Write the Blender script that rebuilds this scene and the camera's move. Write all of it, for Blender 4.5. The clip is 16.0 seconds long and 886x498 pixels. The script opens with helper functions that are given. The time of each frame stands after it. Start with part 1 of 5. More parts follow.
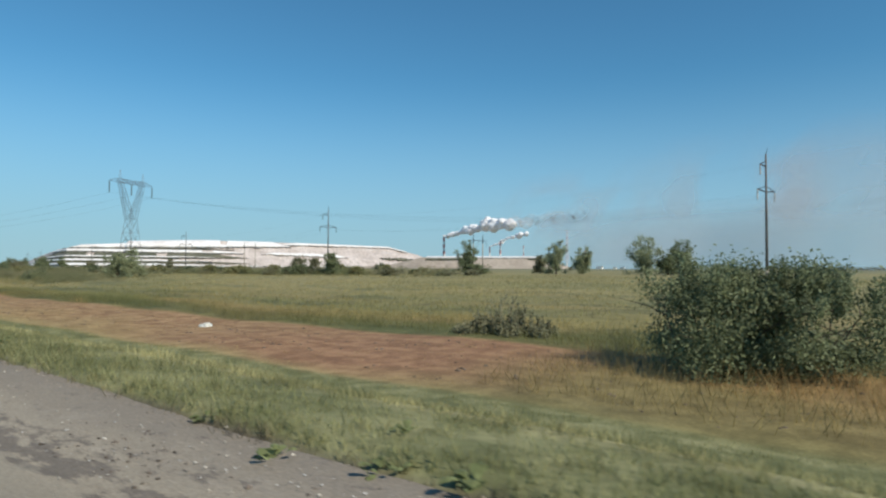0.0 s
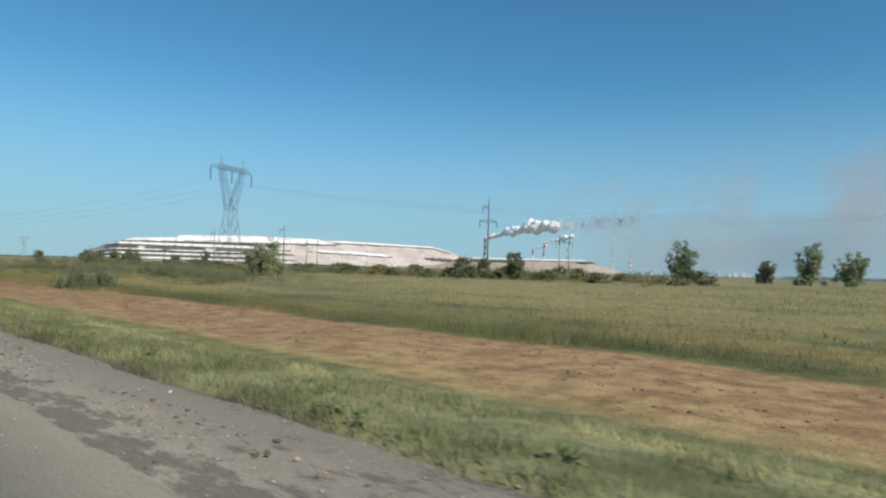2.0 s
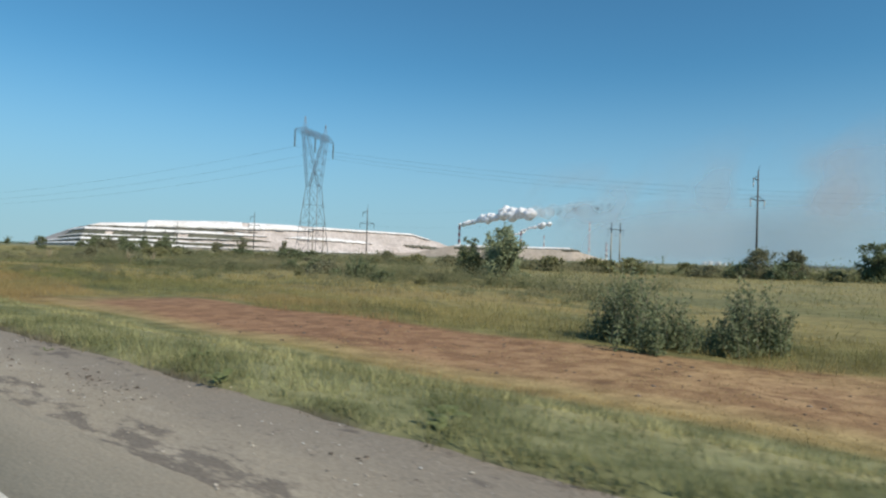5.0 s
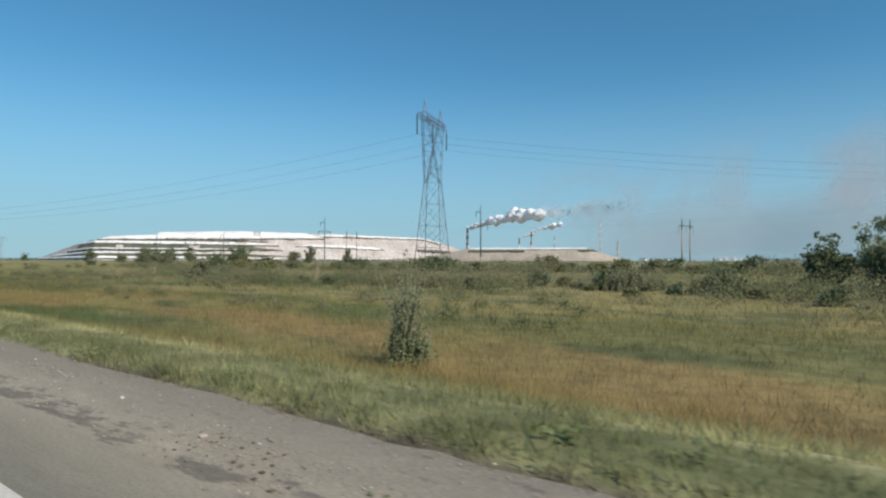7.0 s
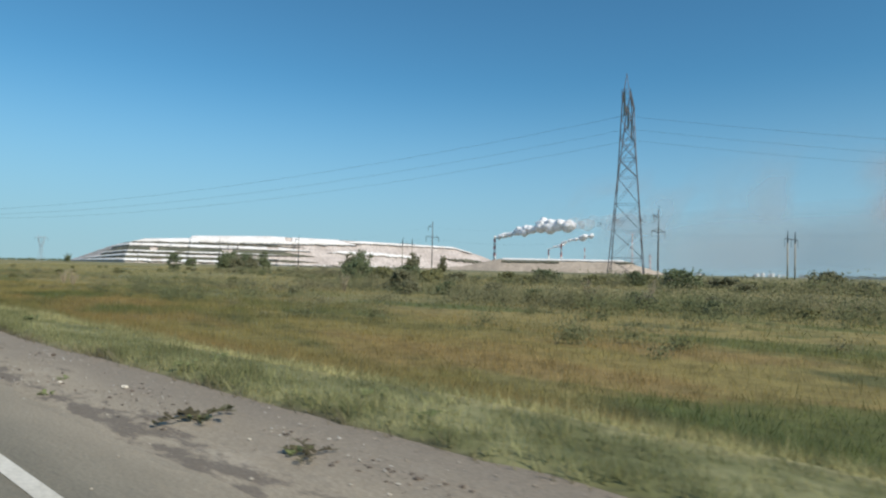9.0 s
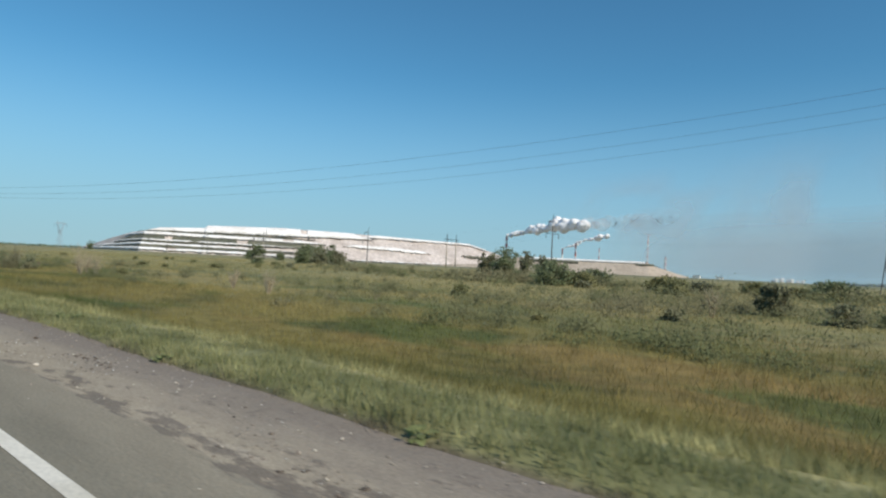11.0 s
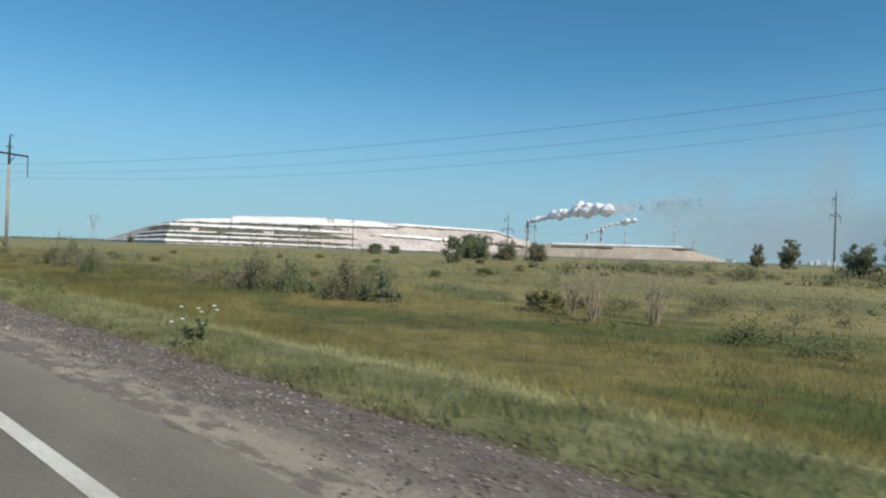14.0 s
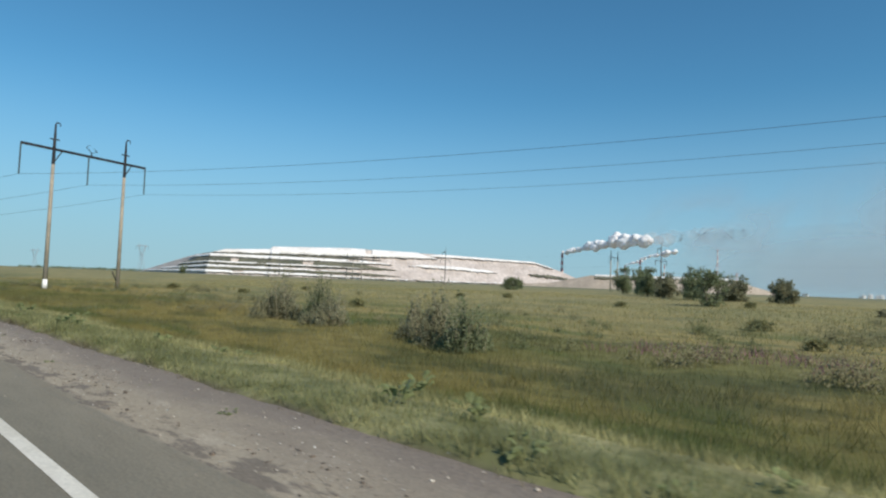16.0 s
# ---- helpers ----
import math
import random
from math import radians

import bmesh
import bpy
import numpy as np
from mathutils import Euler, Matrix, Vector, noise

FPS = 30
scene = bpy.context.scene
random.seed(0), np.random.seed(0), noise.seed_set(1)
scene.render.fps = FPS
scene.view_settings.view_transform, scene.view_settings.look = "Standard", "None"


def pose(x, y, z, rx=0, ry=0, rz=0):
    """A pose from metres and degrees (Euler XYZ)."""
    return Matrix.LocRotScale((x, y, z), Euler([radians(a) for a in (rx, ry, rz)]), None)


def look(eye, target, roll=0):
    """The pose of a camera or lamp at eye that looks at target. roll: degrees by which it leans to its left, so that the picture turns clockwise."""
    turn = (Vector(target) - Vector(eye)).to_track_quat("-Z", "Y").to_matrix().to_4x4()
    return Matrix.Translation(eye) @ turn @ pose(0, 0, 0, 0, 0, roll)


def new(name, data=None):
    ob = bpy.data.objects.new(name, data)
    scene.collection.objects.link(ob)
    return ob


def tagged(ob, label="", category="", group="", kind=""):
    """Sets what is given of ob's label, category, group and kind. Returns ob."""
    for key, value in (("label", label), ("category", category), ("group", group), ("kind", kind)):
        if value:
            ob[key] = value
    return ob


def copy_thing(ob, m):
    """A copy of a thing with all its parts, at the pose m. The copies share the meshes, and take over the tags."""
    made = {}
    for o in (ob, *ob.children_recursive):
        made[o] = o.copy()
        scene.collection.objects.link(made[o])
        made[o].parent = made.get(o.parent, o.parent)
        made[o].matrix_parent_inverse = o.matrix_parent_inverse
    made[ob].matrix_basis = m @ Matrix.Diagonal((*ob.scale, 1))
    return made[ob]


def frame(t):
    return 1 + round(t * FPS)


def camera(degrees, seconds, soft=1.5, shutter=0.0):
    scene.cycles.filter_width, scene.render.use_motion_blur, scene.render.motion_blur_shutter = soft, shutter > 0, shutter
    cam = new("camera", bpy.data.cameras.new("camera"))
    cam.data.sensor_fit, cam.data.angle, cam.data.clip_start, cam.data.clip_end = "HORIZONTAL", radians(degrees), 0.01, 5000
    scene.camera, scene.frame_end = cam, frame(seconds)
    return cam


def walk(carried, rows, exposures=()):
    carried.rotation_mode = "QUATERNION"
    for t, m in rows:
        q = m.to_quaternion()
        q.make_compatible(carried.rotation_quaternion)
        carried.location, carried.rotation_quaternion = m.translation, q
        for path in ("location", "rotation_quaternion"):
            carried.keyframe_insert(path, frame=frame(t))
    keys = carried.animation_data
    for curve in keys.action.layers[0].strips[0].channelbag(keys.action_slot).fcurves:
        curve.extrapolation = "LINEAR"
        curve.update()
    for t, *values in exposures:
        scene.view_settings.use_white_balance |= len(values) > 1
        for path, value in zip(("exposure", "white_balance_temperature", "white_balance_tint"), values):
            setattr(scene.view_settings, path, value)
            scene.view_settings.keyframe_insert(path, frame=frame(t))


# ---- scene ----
cam = camera(70.0, 16.0, soft=2.2, shutter=0.035)
EYE = 1.15
# seconds, x, y, yaw, pitch, roll
PATH = [
    (0.0, 1.67, 0.47, 39.16, 1.73, 0.25),
    (0.5, -11.40, 0.43, 38.07, 1.66, 1.70),
    (1.0, -24.43, 0.38, 37.73, 2.47, 0.36),
    (1.5, -37.41, 0.34, 40.49, 2.97, 1.05),
    (2.0, -50.34, 0.30, 42.26, 1.76, 1.66),
    (2.5, -63.24, 0.27, 41.20, 1.69, 1.49),
    (3.0, -76.10, 0.23, 39.38, 0.94, 0.44),
    (3.5, -88.93, 0.20, 38.34, 1.58, 1.85),
    (6.0, -152.75, 0.07, 39.83, 0.40, 1.13),
    (6.5, -165.47, 0.05, 39.66, 1.18, -0.11),
    (7.0, -178.19, 0.03, 39.16, 1.02, 0.10),
    (7.5, -190.91, 0.01, 41.21, 1.44, 0.40),
    (8.0, -203.63, 0.00, 40.16, 1.62, 1.70),
    (8.5, -216.37, -0.01, 40.07, 1.61, 2.24),
    (9.0, -229.11, -0.02, 40.99, 1.83, 1.33),
    (11.5, -293.14, -0.09, 41.73, 1.30, 3.27),
    (12.0, -306.04, -0.12, 42.06, 0.52, 3.24),
    (12.5, -318.98, -0.09, 42.14, 0.47, 2.74),
    (13.0, -331.96, -0.06, 42.17, 1.38, 1.89),
    (13.5, -344.98, -0.03, 42.02, 0.83, 1.63),
    (14.0, -358.06, -0.02, 42.26, 0.28, 1.95),
    (14.5, -371.19, -0.01, 43.15, -0.07, 2.18),
    (15.0, -384.38, 0.01, 44.07, 0.28, 1.97),
    (15.5, -397.64, 0.02, 45.12, 2.10, 1.90),
    (16.0, -410.96, 0.01, 44.73, 3.01, 2.18),
]
walk(cam, [(t, pose(x, y, EYE, 90 + pitch, 0, yaw) @ pose(0, 0, 0, 0, 0, roll)) for t, x, y, yaw, pitch, roll in PATH])

# ---- light ----
SUN_AZ, SUN_EL = radians(96), radians(40)      # azimuth from +y towards +x
world = bpy.data.worlds.new("sky")
scene.world = world
world.use_nodes = True
wn = world.node_tree.nodes
sky = wn.new("ShaderNodeTexSky")
sky.sky_type, sky.sun_disc = "NISHITA", False
sky.sun_elevation, sky.sun_rotation = SUN_EL, SUN_AZ
sky.air_density, sky.dust_density, sky.ozone_density = 1.0, 0.0, 2.2
wl = world.node_tree.links
tint = wn.new("ShaderNodeMix")
tint.data_type, tint.blend_type = "RGBA", "MULTIPLY"
tint.inputs[0].default_value, tint.inputs[7].default_value = 1.0, (0.487, 0.985, 1.11, 1)
wl.new(sky.outputs["Color"], tint.inputs[6])
# pale haze all round the horizon
wsep = wn.new("ShaderNodeSeparateXYZ")
wl.new(wn.new("ShaderNodeTexCoord").outputs["Generated"], wsep.inputs[0])
wrise = wn.new("ShaderNodeMapRange")
wrise.interpolation_type = "SMOOTHSTEP"
for k, v in zip(("From Min", "From Max", "To Min", "To Max"), (0.0, 0.30, 0.85, 0.0)):
    wrise.inputs[k].default_value = v
wl.new(wsep.outputs[2], wrise.inputs["Value"])
haze = wn.new("ShaderNodeMix")
haze.data_type = "RGBA"
haze.inputs[7].default_value = (3.05, 4.7, 6.05, 1)
wl.new(wrise.outputs["Result"], haze.inputs[0])
wl.new(tint.outputs[2], haze.inputs[6])
wl.new(haze.outputs[2], wn["Background"].inputs["Color"])
wn["Background"].inputs["Strength"].default_value = 0.10
sun_data = bpy.data.lights.new("sun", "SUN")
sun_data.energy, sun_data.angle, sun_data.color = 4.1, radians(0.6), (1.0, 0.91, 0.76)
sun = new("sun", sun_data)
to_sun = Vector((math.sin(SUN_AZ) * math.cos(SUN_EL), math.cos(SUN_AZ) * math.cos(SUN_EL), math.sin(SUN_EL)))
sun.matrix_world = look(to_sun * 50, (0, 0, 0))
scene.view_settings.exposure = 0.0

# ---- materials ----


def nodes_of(m):
    m.use_nodes = True
    return m.node_tree, m.node_tree.nodes, m.node_tree.links, m.node_tree.nodes["Principled BSDF"]


def noise_node(nt, coord, scale, detail=4, rough=0.55, stretch=None):
    n = nt.nodes.new("ShaderNodeTexNoise")
    n.inputs["Scale"].default_value, n.inputs["Detail"].default_value, n.inputs["Roughness"].default_value = scale, detail, rough
    if stretch:
        mp = nt.nodes.new("ShaderNodeMapping")
        mp.inputs["Scale"].default_value = stretch
        nt.links.new(coord, mp.inputs["Vector"])
        coord = mp.outputs["Vector"]
    nt.links.new(coord, n.inputs["Vector"])
    return n.outputs["Fac"]


def mapped(nt, val, a, b, lo=0.0, hi=1.0, smooth=True):
    n = nt.nodes.new("ShaderNodeMapRange")
    n.interpolation_type = "SMOOTHSTEP" if smooth else "LINEAR"
    for k, v in zip(("From Min", "From Max", "To Min", "To Max"), (a, b, lo, hi)):
        n.inputs[k].default_value = v
    nt.links.new(val, n.inputs["Value"])
    return n.outputs["Result"]


def maths(nt, op, a, b):
    n = nt.nodes.new("ShaderNodeMath")
    n.operation = op
    for k, v in ((0, a), (1, b)):
        if isinstance(v, (int, float)):
            n.inputs[k].default_value = v
        else:
            nt.links.new(v, n.inputs[k])
    return n.outputs[0]


def mixed(nt, fac, a, b, blend="MIX"):
    n = nt.nodes.new("ShaderNodeMix")
    n.data_type, n.blend_type = "RGBA", blend
    for k, v in (("Factor", fac), ("A", a), ("B", b)):
        sock = [s for s in n.inputs if s.name == k and s.enabled][0]
        if isinstance(v, (int, float)):
            sock.default_value = v
        elif isinstance(v, tuple):
            sock.default_value = (*v, 1.0)
        else:
            nt.links.new(v, sock)
    return [s for s in n.outputs if s.enabled][0]


def bumped(nt, bsdf, height, strength, distance):
    b = nt.nodes.new("ShaderNodeBump")
    b.inputs["Strength"].default_value, b.inputs["Distance"].default_value = strength, distance
    nt.links.new(height, b.inputs["Height"])
    nt.links.new(b.outputs["Normal"], bsdf.inputs["Normal"])


def lifted(nd, lk, bsdf, share):
    """Shades fine blades and leaves as one soft clump that faces the sky."""
    nm = nd.new("ShaderNodeMix")
    nm.data_type = "VECTOR"
    nm.inputs[0].default_value = share
    lk.new(nd.new("ShaderNodeNewGeometry").outputs["Normal"], nm.inputs[4])
    nm.inputs[5].default_value = (0.0, 0.0, 1.0)
    nz = nd.new("ShaderNodeVectorMath")
    nz.operation = "NORMALIZE"
    lk.new(nm.outputs[1], nz.inputs[0])
    lk.new(nz.outputs[0], bsdf.inputs["Normal"])


def surface(name, c1, c2, scale=4.0, fine=40.0, rough=0.8, metal=0.0, bump=0.3, dist=0.01, vary=0.25, stretch=None, island=0.0, spec=0.3, translucent=0.0, lift=0.0):
    """A two-colour weathered surface with grain at two scales."""
    m = bpy.data.materials.new(name)
    nt, nd, lk, bsdf = nodes_of(m)
    pos = nd.new("ShaderNodeNewGeometry").outputs["Position"]
    big = noise_node(nt, pos, scale, 5, 0.6, stretch)
    small = noise_node(nt, pos, fine, 3, 0.6)
    col = mixed(nt, mapped(nt, big, 0.35, 0.65), c1, c2)
    shade = mapped(nt, small, 0.3, 0.7, 1 - vary, 1 + vary)
    g = nd.new("ShaderNodeCombineColor")
    for k in range(3):
        lk.new(shade, g.inputs[k])
    col = mixed(nt, 1.0, col, g.outputs[0], "MULTIPLY")
    if island:
        isl = mapped(nt, nd.new("ShaderNodeNewGeometry").outputs["Random Per Island"], 0, 1, 1 - island, 1 + island, False)
        g2 = nd.new("ShaderNodeCombineColor")
        for k in range(3):
            lk.new(isl, g2.inputs[k])
        col = mixed(nt, 1.0, col, g2.outputs[0], "MULTIPLY")
    lk.new(col, bsdf.inputs["Base Color"])
    bsdf.inputs["Roughness"].default_value, bsdf.inputs["Metallic"].default_value = rough, metal
    bsdf.inputs["Specular IOR Level"].default_value = spec
    if bump:
        bumped(nt, bsdf, small, bump, dist)
    if lift:
        lifted(nd, lk, bsdf, lift)
    if translucent:
        tr = nd.new("ShaderNodeBsdfTranslucent")
        lk.new(col, tr.inputs["Color"])
        mx = nd.new("ShaderNodeMixShader")
        mx.inputs[0].default_value = translucent
        lk.new(bsdf.outputs[0], mx.inputs[1])
        lk.new(tr.outputs[0], mx.inputs[2])
        lk.new(mx.outputs[0], nd["Material Output"].inputs["Surface"])
    return m


# colour of the steppe by place: verge, mown strip, meadow patches, far plain
field = bpy.data.node_groups.new("field_colour", "ShaderNodeTree")
field.interface.new_socket("Color", in_out="OUTPUT", socket_type="NodeSocketColor")
fpos = field.nodes.new("ShaderNodeNewGeometry").outputs["Position"]
fsep = field.nodes.new("ShaderNodeSeparateXYZ")
field.links.new(fpos, fsep.inputs[0])
FX, FY = fsep.outputs[0], fsep.outputs[1]
n_wide = noise_node(field, fpos, 0.022, 4, 0.55, (0.6, 1.6, 1.0))
n_mid = noise_node(field, fpos, 0.11, 5, 0.6, (0.7, 1.4, 1.0))
n_small = noise_node(field, fpos, 0.9, 4, 0.6)
n_fine = noise_node(field, fpos, 9.0, 3, 0.6)
GREEN, OCHRE, DARK = (0.21, 0.20, 0.08), (0.32, 0.262, 0.105), (0.105, 0.122, 0.055)
c = mixed(field, mapped(field, n_wide, 0.39, 0.55), GREEN, OCHRE)
c = mixed(field, mapped(field, noise_node(field, fpos, 0.06, 4, 0.6, (0.5, 1.5, 1.0)), 0.55, 0.66, 0, 0.75), c, (0.29, 0.255, 0.12))
c = mixed(field, mapped(field, n_mid, 0.49, 0.63, 0, 0.8), c, DARK)
rust = maths(field, "MULTIPLY", mapped(field, noise_node(field, fpos, 0.05, 4, 0.6, (0.5, 1.5, 1.0)), 0.49, 0.60, 0, 0.75), mapped(field, FY, 22, 52, 1, 0.3))
c = mixed(field, maths(field, "MULTIPLY", rust, mapped(field, FX, -335, -300, 0.12, 1.0)), c, (0.35, 0.24, 0.105))
c = mixed(field, mapped(field, FY, 28, 90, 0, 0.5), c, (0.38, 0.345, 0.18))
c = mixed(field, maths(field, "MULTIPLY", mapped(field, FY, 150, 500), 0.8), c, (0.23, 0.235, 0.15))
wob = maths(field, "MULTIPLY", maths(field, "SUBTRACT", n_mid, 0.5), 9.0)
shift = maths(field, "SUBTRACT", maths(field, "ADD", FY, maths(field, "MULTIPLY", wob, 0.22)), mapped(field, FX, -60, -90, 0, 0.9))
strip = maths(field, "MULTIPLY", maths(field, "MULTIPLY", mapped(field, shift, 14.9, 16.0), mapped(field, maths(field, "ADD", shift, mapped(field, FX, -120, -158, 0, 2.6, False)), 26.2, 27.6, 1, 0)), maths(field, "MULTIPLY", mapped(field, maths(field, "ADD", FX, wob), -178, -171), mapped(field, FX, -15, -7, 1, 0.25)))
redc = mixed(field, mapped(field, n_small, 0.35, 0.65), (0.39, 0.225, 0.12), (0.45, 0.29, 0.155))
redc = mixed(field, maths(field, "MULTIPLY", mapped(field, noise_node(field, fpos, 0.045, 3, 0.55, (0.5, 1.0, 1.0)), 0.42, 0.58), maths(field, "MULTIPLY", mapped(field, FX, -38, -14, 1.0, 0.25), mapped(field, FX, -142, -120, 0.1, 0.45))), redc, (0.42, 0.315, 0.135))
redc = mixed(field, mapped(field, noise_node(field, fpos, 0.8, 6, 0.7, (0.9, 1.1, 1.0)), 0.52, 0.66, 0, 0.75), redc, (0.235, 0.135, 0.075))
deep = maths(field, "MULTIPLY", mapped(field, noise_node(field, fpos, 0.075, 4, 0.55, (0.6, 1.3, 1.0)), 0.53, 0.61, 0, 0.75), maths(field, "MULTIPLY", mapped(field, FX, -180, -215), mapped(field, FY, 11, 15)))
c = mixed(field, maths(field, "MULTIPLY", deep, mapped(field, FY, 50, 80, 1, 0)), c, (0.12, 0.155, 0.055))
lush = maths(field, "MULTIPLY", maths(field, "MULTIPLY", mapped(field, shift, 26, 28), mapped(field, shift, 30, 35, 1, 0)), mapped(field, FX, -150, -120, 0, 0.6))
c = mixed(field, lush, c, (0.085, 0.105, 0.04))
redc = mixed(field, mapped(field, FX, -42, -22, 0, 0.55), redc, (0.31, 0.16, 0.095))
redc = mixed(field, mapped(field, FX, -150, -132, 0.6, 0), redc, (0.30, 0.155, 0.092))
redc = mixed(field, mapped(field, maths(field, "ADD", shift, maths(field, "MULTIPLY", n_mid, 3.0)), 16.5, 19.5, 0.85, 0), redc, (0.43, 0.335, 0.15))
c = mixed(field, strip, c, redc)
mown = mapped(field, FX, -192, -168, 0, 9.3)
verge = mapped(field, maths(field, "SUBTRACT", maths(field, "ADD", FY, maths(field, "MULTIPLY", wob, 0.15)), mown), 5.2, 7.0, 1, 0)
vergec = mixed(field, mapped(field, n_small, 0.42, 0.62), (0.212, 0.22, 0.10), (0.275, 0.268, 0.135))
verge = maths(field, "MULTIPLY", verge, mapped(field, FY, -40, -12))
c = mixed(field, verge, c, vergec)
crest = maths(field, "MULTIPLY", mapped(field, FY, 4.4, 4.8), mapped(field, FY, 5.2, 5.6, 1, 0))
c = mixed(field, maths(field, "MULTIPLY", crest, mapped(field, n_small, 0.35, 0.6, 0.3, 0.9)), c, (0.39, 0.355, 0.18))
soil = mapped(field, maths(field, "ADD", FY, maths(field, "MULTIPLY", n_small, 0.3)), 3.20, 3.40, 1, 0)
c = mixed(field, maths(field, "MULTIPLY", soil, mapped(field, FY, 1.0, 2.0)), c, (0.17, 0.145, 0.105))
sh = maths(field, "MULTIPLY", mapped(field, n_small, 0.3, 0.7, 0.78, 1.22), mapped(field, n_fine, 0.3, 0.7, 0.86, 1.14))
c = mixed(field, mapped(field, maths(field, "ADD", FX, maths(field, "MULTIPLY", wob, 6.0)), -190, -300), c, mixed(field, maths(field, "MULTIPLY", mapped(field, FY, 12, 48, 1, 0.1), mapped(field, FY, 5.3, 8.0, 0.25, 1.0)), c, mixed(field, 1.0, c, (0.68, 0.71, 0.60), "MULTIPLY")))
gsh = field.nodes.new("ShaderNodeCombineColor")
for k in range(3):
    field.links.new(sh, gsh.inputs[k])
c = mixed(field, 1.0, c, gsh.outputs[0], "MULTIPLY")
fout = field.nodes.new("NodeGroupOutput")
field.links.new(c, fout.inputs[0])


def meadow(name, gain, tip=None, spread=0.0, translucent=0.0, bump=0.0):
    m = bpy.data.materials.new(name)
    nt, nd, lk, bsdf = nodes_of(m)
    grp = nd.new("ShaderNodeGroup")
    grp.node_tree = field
    col = mixed(nt, 1.0, grp.outputs[0], (gain, gain, gain), "MULTIPLY")
    if spread:
        rnd = nd.new("ShaderNodeNewGeometry").outputs["Random Per Island"]
        col = mixed(nt, mapped(nt, rnd, 0.55, 1.0, 0, 0.6, False), col, tip)
        r2 = mapped(nt, maths(nt, "FRACT", maths(nt, "MULTIPLY", rnd, 17.3), 0.0), 0, 1, 1 - spread, 1 + spread, False)
        g = nd.new("ShaderNodeCombineColor")
        for k in range(3):
            lk.new(r2, g.inputs[k])
        col = mixed(nt, 1.0, col, g.outputs[0], "MULTIPLY")
    lk.new(col, bsdf.inputs["Base Color"])
    bsdf.inputs["Roughness"].default_value, bsdf.inputs["Specular IOR Level"].default_value = 0.85, 0.15
    if spread:                                    # soft clump shading
        lifted(nd, lk, bsdf, 0.06)
    if bump:
        pos = nd.new("ShaderNodeNewGeometry").outputs["Position"]
        bumped(nt, bsdf, noise_node(nt, pos, 9.0, 5, 0.7), bump, 0.05)
    if translucent:
        tr = nd.new("ShaderNodeBsdfTranslucent")
        lk.new(col, tr.inputs["Color"])
        mx = nd.new("ShaderNodeMixShader")
        mx.inputs[0].default_value = translucent
        lk.new(bsdf.outputs[0], mx.inputs[1])
        lk.new(tr.outputs[0], mx.inputs[2])
        lk.new(mx.outputs[0], nd["Material Output"].inputs["Surface"])
    return m


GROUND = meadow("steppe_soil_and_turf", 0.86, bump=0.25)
GRASS = meadow("grass_blades", 1.30, (0.28, 0.245, 0.13), 0.2, 0.42)


STUBBLE = surface("straw_stubble", (0.52, 0.405, 0.20), (0.42, 0.27, 0.14), 0.3, 6, 0.9, bump=0.0, vary=0.15, island=0.25, translucent=0.4, lift=0.7)


